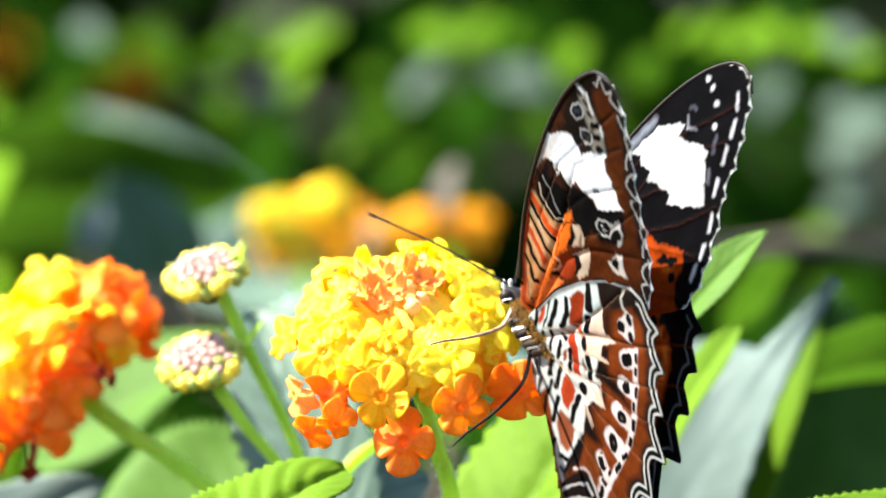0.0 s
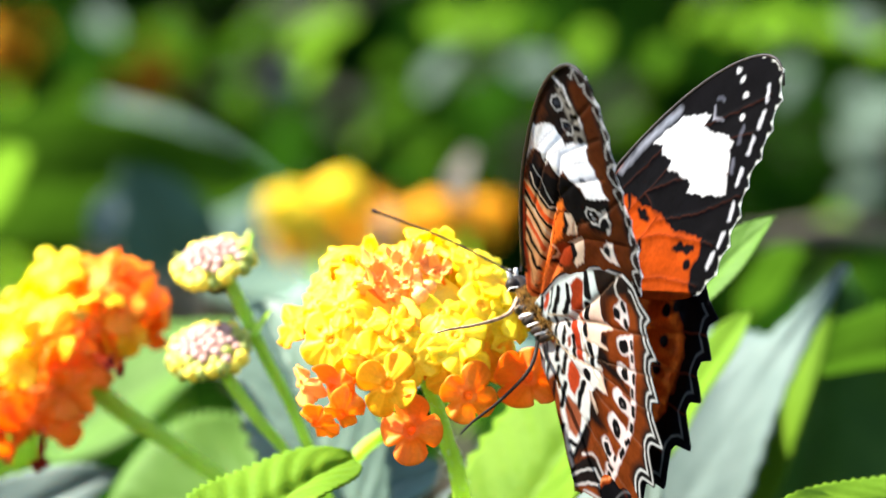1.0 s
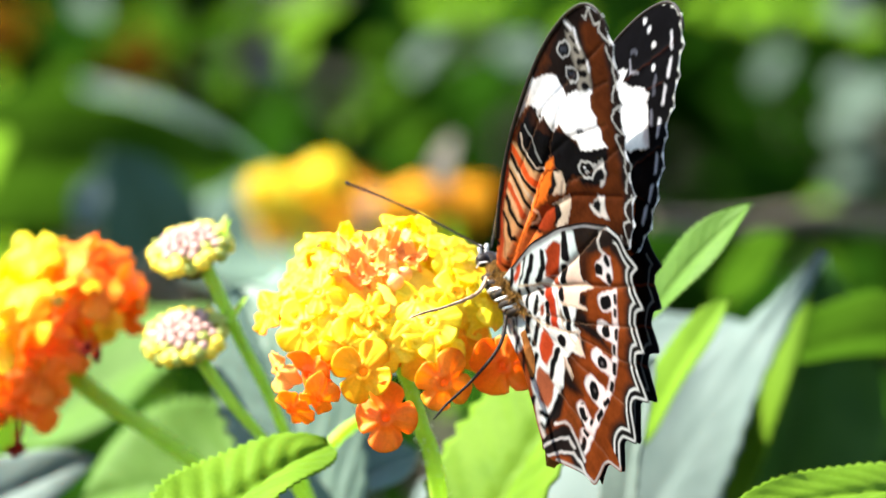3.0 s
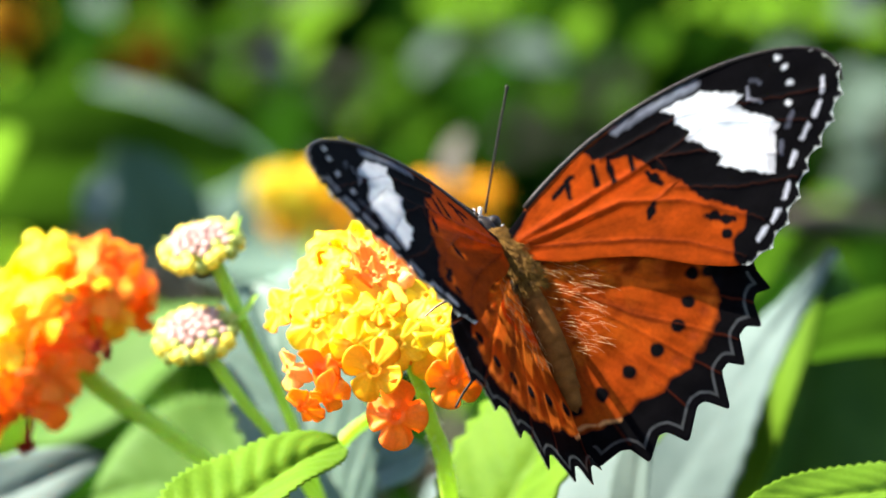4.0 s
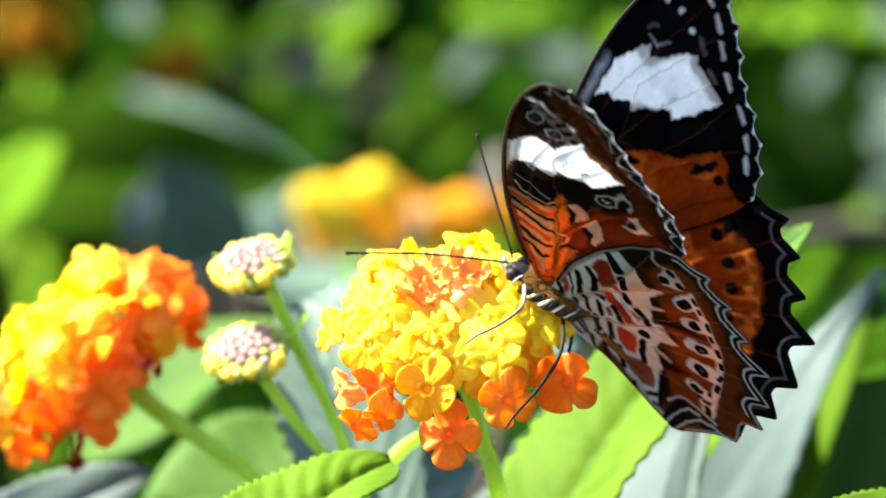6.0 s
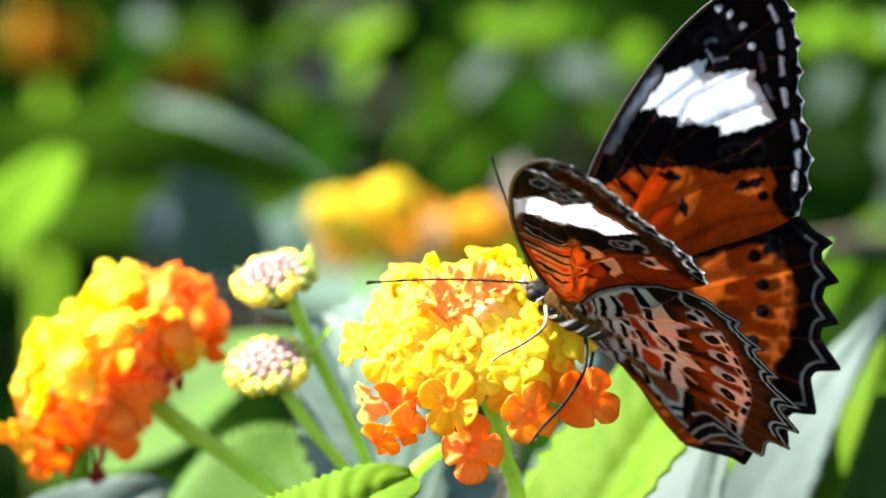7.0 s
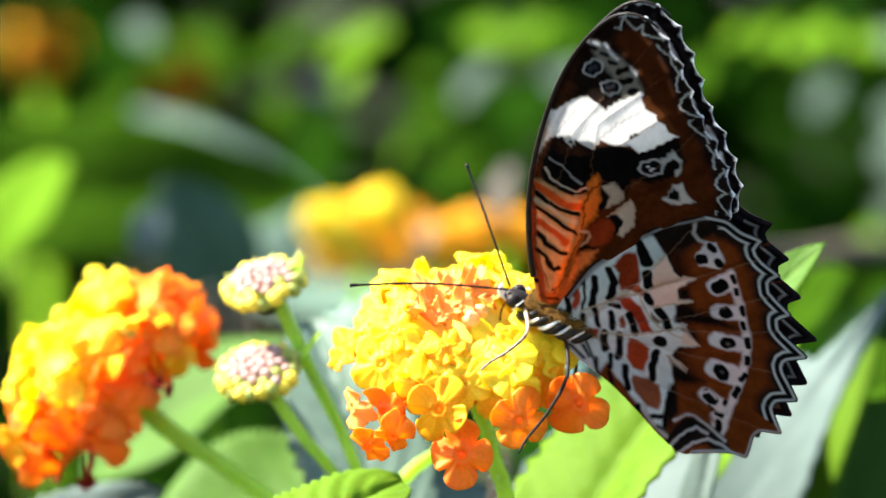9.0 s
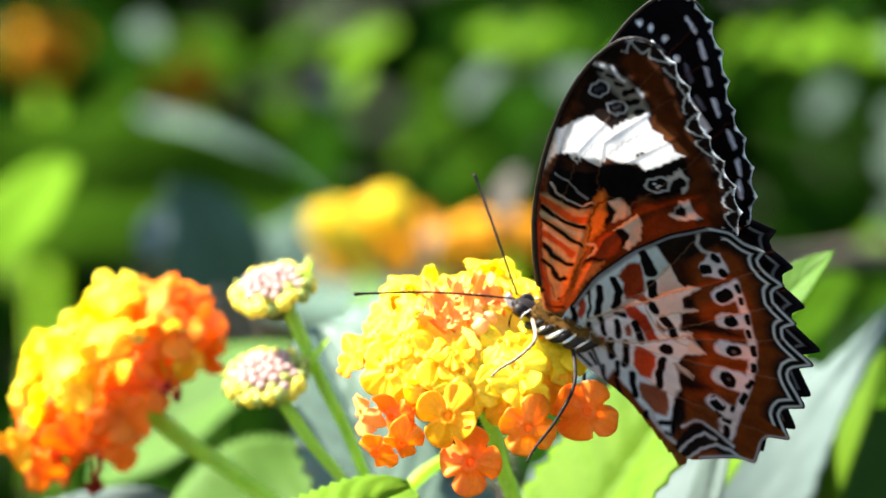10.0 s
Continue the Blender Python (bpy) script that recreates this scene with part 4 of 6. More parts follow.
def fore_lower(P, edge, along):
    k = Painter(P, srgb(70, 31, 9), 2, 0.12)
    # black fore edge, apex and the dark field below the band
    k.lay(line_distance(k.P, [(25.6, 12.8), (31.3, 13.6), (36.2, 13.7), (41.1, 12.9), (44.7, 11.7), (46.0, 10.8)]) - 2.2, srgb(17, 12, 10), soft=1.2)
    k.poly([(43.1, 13.5), (46.0, 10.8), (47.0, 9.0), (44.3, 8.8), (41.1, 9.2), (39.9, 12.0), (37.7, 12.9), (32.7, 11.2), (28.5, 12.3), (25.1, 12.2), (27.4, 13.7), (33.2, 13.8)], srgb(20, 13, 10), soft=0.8)
    k.poly([(28.7, 12.0), (32.3, 11.1), (39.9, 12.0), (42.1, 10.4), (41.3, 7.0), (38.4, 2.6), (36.6, 1.7), (34.3, 4.0), (31.4, 5.3), (32.0, 8.3), (30.2, 10.0)], srgb(21, 14, 11), soft=0.8)
    k.poly([(29.9, 11.6), (32.5, 11.5), (32.4, 10.3), (29.9, 10.7)], srgb(74, 36, 14), soft=1.0, amount=0.8)
    k.poly([(21.2, 9.6), (24.3, 9.4), (24.4, 8.0), (25.4, 6.6), (25.6, 4.6), (27.9, 2.1), (28.8, -0.9), (33.9, -4.2), (31.0, -6.4), (28.0, -6.3), (25.0, -4.0), (24.4, -1.9), (20.7, -2.0), (22.0, -0.0), (20.4, 1.1), (21.6, 3.3), (18.9, 2.7), (19.1, 5.9), (19.7, 9.1)], INK, soft=0.5)
    k.poly([(23.4, 8.9), (25.1, 6.5), (24.5, 4.6), (22.7, 4.5), (22.1, 6.6), (22.2, 8.3)], srgb(52, 26, 14), soft=1.2, amount=0.7)
    # the white band, cut by fine veins
    k.poly([(18.4, 10.1), (22.1, 10.4), (24.3, 9.4), (24.3, 8.0), (23.9, 6.9), (25.4, 6.6), (25.3, 4.4), (27.2, 4.0), (27.8, 2.0), (28.9, 0.3), (28.5, -1.1), (31.0, -2.5), (33.9, -4.2), (33.5, -2.9), (34.5, -2.1), (34.3, -1.1), (35.2, -0.5), (35.3, 1.1), (37.2, 2.5), (34.7, 4.2), (32.3, 5.3), (31.5, 5.5), (32.2, 8.3), (30.3, 10.1), (28.2, 10.8), (26.7, 12.0), (22.2, 11.2)], srgb(228, 225, 218), soft=0.22)
    k.poly([(18.4, 10.1), (22.1, 10.4), (23.7, 9.8), (26.1, 11.0), (25.3, 11.9), (22.0, 11.2)], srgb(206, 168, 132), soft=0.7, amount=0.8)
    for v in ([(31.5, 8.4), (28.6, 8.9), (24.9, 9.3)], [(31.8, 5.3), (28.1, 6.4), (24.4, 6.7)], [(34.7, 1.3), (30.6, 3.4), (25.8, 4.5)], [(27.6, 11.5), (24.6, 11.0), (20.8, 10.2)], [(33.9, -1.1), (30.7, 0.4), (27.8, 2.0)]):
        k.line(v, 0.13, srgb(120, 96, 84), soft=0.2, amount=0.6)
    k.dots([(29.9, 1.1), (30.5, 0.7), (24.6, 7.2), (24.4, 8.3)], 0.35, INK, soft=0.3)
    # the orange root
    k.poly([(-3.5, 3.0), (3.0, 4.0), (5.0, 1.0), (4.0, -5.0), (-3.5, -5.0)], srgb(196, 92, 36), soft=0.8)
    k.strokes([(-1.8, 0.6), (-0.6, -1.6), (0.4, 1.0), (1.0, -1.0)], 0.5, INK, soft=0.3)
    # the striped cell
    k.poly([(16.3, 9.1), (17.1, 7.6), (17.1, 4.8), (18.8, 2.6), (14.7, 0.9), (11.2, 0.3), (6.2, -0.2), (2.1, -0.5), (1.8, 0.8), (5.0, 3.2), (9.5, 5.8)], srgb(196, 150, 100), soft=0.5)
    k.poly([(21.8, 2.4), (20.0, 1.0), (18.5, 0.2), (16.4, -0.3), (14.1, 0.3), (12.9, 0.4), (10.7, 0.0), (7.5, -0.4), (2.2, -0.6), (2.7, 0.2), (7.8, 0.6), (11.4, 1.0), (14.4, 1.7), (17.4, 2.6), (20.1, 2.8)], srgb(236, 116, 34), soft=0.6)
    k.poly([(20.3, 9.5), (24.7, 3.7), (21.9, 3.2), (19.7, 2.8), (18.7, 2.2), (17.1, 3.7), (16.7, 5.5), (16.9, 7.8), (17.9, 8.9)], INK, soft=0.3)
    for v, w, c in (([(20.5, 8.7), (20.4, 7.0), (19.6, 5.2), (19.5, 3.6)], 0.25, srgb(150, 150, 146)), ([(18.8, 8.6), (17.9, 7.4), (17.7, 5.7), (18.0, 3.6), (19.2, 2.7)], 0.28, srgb(206, 186, 164)),
                    ([(15.7, 8.5), (15.5, 5.7), (15.5, 3.5), (16.4, 1.9)], 1.1, srgb(206, 78, 28)), ([(14.7, 8.0), (14.4, 6.0), (14.3, 4.3), (14.9, 1.9)], 0.60, INK),
                    ([(13.8, 7.4), (13.7, 5.4), (13.2, 3.8), (13.5, 1.7)], 0.62, srgb(200, 180, 146)), ([(12.7, 7.2), (12.4, 5.7), (12.2, 3.6), (11.9, 1.2)], 0.60, INK),
                    ([(11.5, 6.4), (11.4, 5.2), (10.9, 3.5), (11.2, 1.5)], 0.30, srgb(206, 176, 140)), ([(10.6, 5.9), (10.4, 3.8), (9.9, 1.5)], 0.95, srgb(176, 70, 32)),
                    ([(9.5, 5.5), (9.4, 3.9), (9.1, 1.5)], 0.26, srgb(206, 170, 130)), ([(9.0, 5.5), (8.5, 3.7), (8.3, 1.4), (8.4, 0.9)], 0.60, INK),
                    ([(7.0, 4.2), (6.5, 2.8), (5.4, 1.6), (5.2, 0.9), (5.9, 0.6)], 0.62, INK)):
        k.line(v, w * (1.3 if c is INK else 1.0), c, soft=0.22)
    k.dots([(2.1, 2.6)], 0.42, INK, soft=0.2)
    k.dots([(2.3, 0.0)], 0.25, INK, soft=0.2)
    # red-brown veins beside the cell and the pale strip along the fore edge
    k.line([(20.6, 11.0), (16.2, 9.3), (10.5, 6.9), (6.7, 4.8), (4.0, 2.7), (0.4, 0.7)], 0.80, srgb(158, 60, 30), soft=0.3)
    k.line([(15.3, 9.5), (10.0, 7.5), (6.3, 5.4), (3.1, 3.0)], 0.55, srgb(118, 98, 78), soft=0.4)
    k.line([(20.0, 10.8), (14.3, 8.1), (8.9, 5.7), (5.2, 3.0), (2.3, 0.7)], 0.16, srgb(70, 28, 14), soft=0.2)
    k.line([(21.1, 1.4), (19.1, 2.2), (17.0, 1.7), (14.7, 1.0), (12.9, 0.4), (9.6, 0.1), (5.0, -0.5), (1.7, -0.4)], 0.24, srgb(112, 36, 10), soft=0.2)
    # spots between the cell and the hind margin
    k.poly([(20.4, 1.2), (21.1, 0.6), (18.9, -1.0), (17.6, -0.6), (17.5, -0.0), (18.9, 0.3)], INK, soft=0.25)
    k.poly([(20.7, 1.0), (22.2, 0.0), (21.7, -1.7), (20.4, -2.0), (18.5, -0.9), (20.0, -0.4)], srgb(186, 170, 146), soft=0.3)
    k.poly([(13.9, -0.1), (16.0, -0.8), (16.7, -2.3), (16.0, -3.2), (14.4, -3.5), (13.1, -3.0), (11.4, -1.6), (10.8, -0.6), (12.3, -0.6)], srgb(124, 44, 16), soft=0.3)
    k.poly([(16.9, -1.5), (21.1, -2.8), (20.2, -4.3), (17.8, -5.0), (15.5, -4.4), (15.5, -3.8), (17.3, -3.5)], srgb(200, 184, 160), soft=0.3)
    k.poly([(17.4, -1.6), (18.1, -2.6), (17.7, -3.6), (16.2, -3.9), (15.3, -3.7), (16.5, -2.8), (16.6, -1.9)], INK, soft=0.25)
    k.line([(12.8, 0.5), (13.3, -0.2), (12.4, -0.7), (10.7, -0.5)], 0.28, srgb(222, 176, 136), soft=0.25)
    k.line([(10.3, -0.5), (11.0, -1.3), (11.4, -2.0)], 0.45, INK, soft=0.22)
    k.poly([(8.6, -0.5), (10.1, -1.1), (11.6, -2.6), (9.3, -2.4), (6.8, -1.9), (3.8, -1.4)], srgb(214, 112, 50), soft=0.4)
    # netted eyespots behind the apex
    k.poly([(40.0, 12.1), (40.5, 10.0), (40.2, 7.1), (39.5, 4.5), (37.3, 2.5), (35.1, 4.0), (36.2, 5.6), (37.3, 6.8), (37.8, 8.8), (38.4, 9.9)], srgb(140, 134, 122), soft=0.5, amount=0.85)
    k.strokes([(40.1, 12.6), (39.7, 11.8), (39.6, 11.7), (40.1, 10.1), (40.6, 9.8), (40.0, 8.2), (39.9, 8.2), (39.8, 7.2), (39.6, 5.4), (39.0, 4.2), (36.9, 2.8), (36.9, 2.3)], 0.34, SNOW, soft=0.25)
    for a, b, w in (([(39.1, 11.0), (39.3, 10.4)], 0.62, 0), ([(39.3, 9.4), (39.4, 8.8)], 0.66, 0), ([(38.7, 7.9), (38.9, 7.3)], 0.80, 0), ([(38.1, 6.3), (39.1, 5.7)], 0.98, 0), ([(37.1, 5.2), (38.0, 4.4)], 0.92, 0), ([(36.3, 3.8), (36.9, 3.3)], 0.74, 0)):
        k.line(a, b, INK, soft=0.2)
    for ring in ([(36.4, 9.5), (37.1, 9.2)], [(35.0, 6.5), (35.7, 6.0)]):
        k.line(ring, 2.15, srgb(190, 190, 186), soft=0.2)
        k.line(ring, 1.62, INK, soft=0.2)
        k.line(ring, 0.30, srgb(74, 80, 92), soft=0.5, amount=0.7)
    k.dots([(33.8, 13.5)], 0.32, SNOW, soft=0.2)
    # eyespots towards the hind corner
    k.poly([(28.9, -3.6), (31.6, -4.5), (30.9, -5.9), (29.1, -7.0), (28.3, -6.6), (29.8, -5.4), (28.8, -4.4)], srgb(196, 194, 188), soft=0.3)
    k.line([(27.1, -3.0), (27.9, -3.7)], 2.5, srgb(186, 184, 178), soft=0.25)
    k.line([(27.1, -3.0), (27.9, -3.7)], 1.85, INK, soft=0.25)
    k.dots([(27.5, -3.0), (27.5, -3.6), (27.1, -3.5)], 0.17, SNOW, soft=0.2)
    k.line([(29.2, -5.4), (29.8, -5.5)], 1.5, INK, soft=0.25)
    k.poly([(23.9, -6.2), (25.1, -6.9), (26.9, -6.8), (27.7, -7.6), (26.8, -9.0), (26.3, -10.3), (25.2, -9.2), (23.9, -7.6)], srgb(206, 204, 196), soft=0.3)
    k.poly([(24.5, -6.8), (26.5, -7.0), (26.5, -8.1), (25.2, -8.5)], INK, soft=0.25)
    # wavy white line and black rim on the outer margin
    tri = np.abs(((along / 3.3) % 1.0) * 2 - 1)
    outer = (P[:, 0] > 26) & (P[:, 1] < P[:, 0] * 0.55 - 14.5)
    d = np.where(outer, edge, 9.0)
    k.lay(d - 2.1, srgb(24, 16, 14), soft=0.8)
    k.lay(np.abs(d - 0.45 - 1.45 * tri) - 0.13, srgb(210, 208, 200), soft=0.2)
    k.lay(d - 0.28 * (tri < 0.4), SNOW, soft=0.2)
    for vein in VEINS_FORE[3:]:
        k.line(vein, 0.12, srgb(120, 84, 60), soft=0.2, amount=0.3)
    return k.finish(0.30)


def hind_upper(P, edge, along):
    k = Painter(P, BLACK, 3)
    k.poly([(.2, -1.4), (6.9, -3.6), (14, -6.6), (20.3, -10), (21.6, -11.6), (21.5, -15.1), (21.3, -16.9), (18.9, -19.4), (16.9, -20.7), (14.9, -22.1), (13.8, -23.5), (10.6, -23.9),
            (9.1, -25.1), (5.8, -24.8), (3.5, -25.9), (-1.3, -26.1), (-4.4, -25), (-8, -22), (-6, -8), (-3, -1)], srgb(162, 62, 8), soft=0.5)
    k.poly([(6.5, -9.6), (9.9, -12.2), (12.8, -15.2), (13.6, -17), (11.4, -15.9), (8.5, -12.7)], srgb(120, 44, 12), soft=0.9, amount=0.7)
    k.poly([(3, -4), (9, -4.6), (15, -8), (12, -9), (7, -7)], srgb(196, 84, 14), soft=1.6, amount=0.6)
    k.poly([(9, -13.5), (14, -17), (11, -19), (6, -18), (4, -14)], srgb(192, 80, 12), soft=1.8, amount=0.5)
    k.poly([(-2, -6), (1, -8), (1, -18), (-2, -22), (-5, -18)], srgb(110, 40, 8), soft=2.5, amount=0.6)
    k.dots([(12.1, -7.3), (15.9, -9.2)], 1.3, srgb(136, 46, 10), soft=1.0, amount=0.8)
    k.line([(16, -21.4), (19.6, -18.6), (21, -15)], 0.7, srgb(190, 84, 20), soft=0.9, amount=0.6)
    k.dots([(19.6, -11.6), (17.4, -15.1), (14.7, -17.6), (10.9, -19.6), (6.1, -20.8), (1.6, -22.1)], 1.0, INK, soft=0.3)
    k.dots([(21.6, -12.3), (-2.6, -22.6)], 0.9, INK, soft=0.4)
    k.dots([(18.9, -17.2), (16, -19.8), (12.6, -22)], 0.7, srgb(140, 50, 14), soft=0.7, amount=0.8)
    d = np.where(((P[:, 1] < -14.5) & (P[:, 0] > 0)) | (P[:, 1] < -28) | (P[:, 0] > 27), edge, 9.0)
    k.lay(np.abs(d - 1.35) - 0.09, srgb(130, 130, 130), soft=0.3, amount=0.5)
    k.strokes([(-4.6, -24.6), (-1.2, -25.4), (-.6, -25.6), (2.4, -26.2)], 0.4, SAND, soft=0.3)
    for vein in VEINS_HIND:
        k.line(vein, 0.12, srgb(110, 40, 12), soft=0.3, amount=0.5)
    return k.finish(0.34)


def hind_lower(P, edge, along):
    k = Painter(P, srgb(108, 48, 14), 4, 0.11)
    chalk, cream, red = srgb(230, 242, 236), srgb(238, 214, 190), srgb(162, 52, 24)
    # darker costal corner and the shadowy band beyond the pale field
    k.poly([(19.5, -3.3), (24.4, -7.1), (28.4, -11.3), (28.5, -16.3), (25.3, -16.8), (24.9, -14.0), (24.6, -12.1), (23.3, -11.2), (21.1, -10.2), (19.5, -9.4), (18.1, -7.6), (18.4, -4.9)], srgb(24, 17, 13), soft=0.8)
    k.poly([(18.8, -6.2), (20.0, -9.2), (16.3, -12.3), (14.5, -11.7), (12.8, -14.8), (13.9, -20.5), (11.0, -15.7), (9.2, -14.5), (8.8, -17.5), (5.5, -16.4), (3.7, -20.9), (0.9, -17.6), (-5.8, -20.0), (-4.1, -17.5), (10.9, -10.1)], srgb(34, 17, 8), soft=1.4, amount=0.9)
    # pale field at the root
    k.poly([(0.6, 3.1), (4.9, 3.1), (8.9, 1.9), (14.1, -0.2), (17.4, -2.2), (19.5, -3.3), (19.1, -5.0), (18.2, -6.5), (17.5, -7.6), (15.9, -9.8), (15.7, -11.4), (14.1, -11.3), (12.8, -12.2), (13.6, -13.6), (12.0, -12.4), (9.3, -13.2), (9.8, -14.8), (8.7, -14.4), (8.0, -17.3), (6.0, -15.4), (4.4, -15.0), (3.5, -17.8), (3.5, -15.6), (0.7, -17.4), (-1.1, -17.5), (-3.6, -18.1), (-6.1, -19.7), (-6.2, -20.8), (-5.4, -16.6), (-3.1, -10.2), (-0.9, -5.5), (0.6, -0.1)], chalk, soft=0.3)
    k.poly([(12.2, -7.9), (15.2, -7.0), (17.5, -7.6), (15.9, -9.8), (15.7, -11.4), (14.1, -11.3), (12.8, -12.2), (13.6, -13.6), (11.2, -11.5), (9.4, -9.9), (9.7, -8.6)], cream, soft=0.3)
    # striped root beside the body
    k.poly([(-3.6, 1.0), (0.8, 2.2), (0.8, -5.0), (-1.6, -8.0), (-5.2, -8.0)], chalk, soft=0.4)
    k.strokes([(-2.4, 0.2), (-3.0, -1.8), (-1.2, 0.8), (-1.6, -2.4), (0.1, 1.2), (-0.3, -1.4), (-2.9, -2.8), (-3.4, -5.2)], 0.5, INK, soft=0.25)
    # brick-red patches
    k.poly([(11.5, -2.3), (14.4, -2.9), (15.4, -4.2), (14.2, -5.4), (11.4, -6.6), (8.9, -5.1), (9.7, -3.9), (11.0, -3.6)], srgb(134, 46, 18), soft=0.35)
    k.poly([(8.9, -4.6), (11.1, -6.5), (10.4, -8.3), (9.6, -7.6), (9.4, -6.2)], srgb(150, 70, 40), soft=0.3)
    for q, c in (([(4.6, 2.1), (6.3, 1.5), (5.6, 0.6), (4.9, -0.4), (3.6, -1.1), (2.0, -1.0), (2.2, -0.2), (3.5, 0.0)], srgb(176, 62, 32)), ([(6.8, -4.7), (8.3, -6.3), (8.4, -8.4), (7.3, -9.9), (6.0, -11.5), (4.8, -10.2), (6.0, -8.7), (6.5, -7.2), (6.5, -6.0)], red),
                 ([(3.0, -9.0), (3.6, -10.2), (3.4, -12.2), (2.0, -12.7), (-0.3, -13.0), (-0.8, -11.5), (0.2, -10.0), (1.7, -9.5)], srgb(164, 60, 28)), ([(-1.6, -12.0), (-1.0, -14.0), (-0.9, -15.8), (-2.6, -17.3), (-3.8, -17.5), (-4.3, -15.7), (-3.4, -13.1), (-2.6, -12.3)], srgb(140, 76, 48)),
                 ([(0.3, -3.2), (1.6, -4.9), (0.2, -5.4), (-0.3, -4.8)], srgb(160, 56, 30)), ([(4.6, -6.5), (5.5, -6.8), (4.9, -7.6), (3.9, -7.9), (3.5, -7.3)], srgb(132, 60, 36)), ([(8.6, -9.9), (8.1, -11.8), (7.3, -11.7), (7.7, -10.3)], srgb(120, 104, 88))):
        k.poly(q, c, soft=0.3)
    # black dashes
    for v, w in (([(8.2, -1.0), (6.6, -1.9), (4.3, -2.5)], 0.86), ([(10.6, -2.2), (9.3, -3.7), (6.8, -4.1)], 0.95), ([(13.2, -6.9), (11.8, -7.7)], 1.25), ([(10.1, -8.5), (9.9, -9.0)], 1.15), ([(9.5, -10.6), (9.0, -11.8), (7.9, -12.9)], 1.1),
                 ([(4.0, -3.0), (3.0, -3.6), (2.0, -4.6)], 0.72), ([(5.6, -4.6), (6.2, -5.7)], 0.6), ([(4.6, -5.3), (2.8, -6.4)], 0.82), ([(6.1, -7.5), (5.4, -8.4), (4.4, -9.4)], 1.05), ([(1.5, -5.7), (0.2, -6.3), (-0.6, -7.0)], 0.95),
                 ([(2.5, -7.7), (1.2, -8.5), (-0.5, -9.1)], 0.92), ([(-1.0, -8.2), (-2.5, -8.8)], 0.72), ([(-1.3, -10.6), (-2.6, -11.4), (-3.6, -12.3)], 0.84), ([(-1.9, -4.1), (-2.8, -5.6)], 0.4), ([(-2.4, -6.5), (-4.0, -7.8)], 0.4),
                 ([(-3.2, -9.1), (-5.0, -11.2)], 0.5), ([(-4.9, -14.7), (-5.5, -15.2)], 0.7), ([(-5.2, -16.9), (-4.3, -18.4)], 0.55), ([(5.2, -12.8), (5.3, -13.1)], 1.45), ([(3.4, -13.2), (1.3, -13.6), (-0.6, -14.5)], 0.95),
                 ([(3.2, 1.1), (1.8, -0.1), (-0.0, -0.4)], 0.8), ([(7.5, 1.3), (6.4, 0.3)], 0.85), ([(7.0, 0.1), (4.8, -1.2), (3.0, -1.7)], 0.4), ([(2.2, -2.1), (1.2, -2.6)], 0.6), ([(-0.6, -1.6), (-1.9, -3.2)], 0.6), ([(0.7, 0.9), (-1.5, -0.8), (-3.6, -2.8)], 0.4),
                 ([(16.0, -5.0), (15.0, -6.0)], 1.5), ([(17.0, -3.9), (16.1, -5.1)], 1.2), ([(7.2, 1.6), (6.4, 0.4)], 0.9), ([(-1.2, -4.1), (-4.1, -8.1)], 0.35)):
        k.line(v, w * 1.2, INK, soft=0.22)
    k.line([(3.2, 0.9), (1.2, -0.8), (0.8, 0.5)], 0.5, INK, soft=0.3)
    # pale veins across the field
    for v in ([(2.5, -1.6), (4.4, -3.1), (7.2, -4.8), (9.4, -7.0), (12.7, -9.0), (16.1, -11.6)], [(1.2, -5.3), (3.3, -8.8), (5.3, -10.9), (7.2, -13.0), (9.5, -14.5)], [(9.5, -7.3), (7.7, -10.3), (7.0, -12.7)], [(9.2, -9.5), (11.2, -11.6), (13.6, -13.8)], [(7.2, -13.0), (7.6, -15.2), (7.8, -16.9)], [(3.9, -14.6), (4.1, -16.3), (4.0, -17.9)]):
        k.line(v, 0.24, srgb(196, 176, 142), soft=0.2)
    # spikes reaching out along the veins
    for q in ([(14.1, -11.3), (16.9, -12.8), (16.2, -11.2)], [(12.0, -12.4), (13.8, -13.8), (12.8, -12.2)], [(9.4, -14.7), (8.3, -17.7), (6.5, -15.4)], [(4.3, -14.9), (3.5, -18.0), (3.1, -15.6)]):
        k.poly(q, cream, soft=0.3)
    for q in ([(14.3, -11.6), (15.2, -12.6), (13.9, -13.6), (12.9, -12.3)], [(11.7, -12.4), (12.9, -14.3), (12.1, -15.2), (13.2, -16.7), (14.2, -21.4), (11.2, -16.1), (9.4, -13.4)], [(8.8, -14.5), (9.9, -16.3), (8.6, -17.4)], [(4.0, -15.0), (3.8, -15.8), (3.4, -18.0), (3.7, -20.9), (1.3, -17.5)], [(0.4, -17.0), (0.9, -17.6), (-2.3, -19.8), (-5.1, -20.2), (-3.5, -18.3)]):
        k.poly(q, srgb(20, 13, 10), soft=0.6)
    # row of eyespots in a pale chain
    pale = srgb(238, 230, 226)
    k.line([(24.2, -7.6), (24.6, -8.9), (23.1, -9.3), (22.7, -10.6), (22.9, -11.8), (22.4, -13.1)], 0.45, srgb(196, 192, 182), soft=0.3)
    k.poly([(20.0, -11.2), (23.0, -11.5), (23.8, -12.8), (21.9, -14.9), (20.3, -14.8), (19.2, -12.3)], pale, soft=0.3)
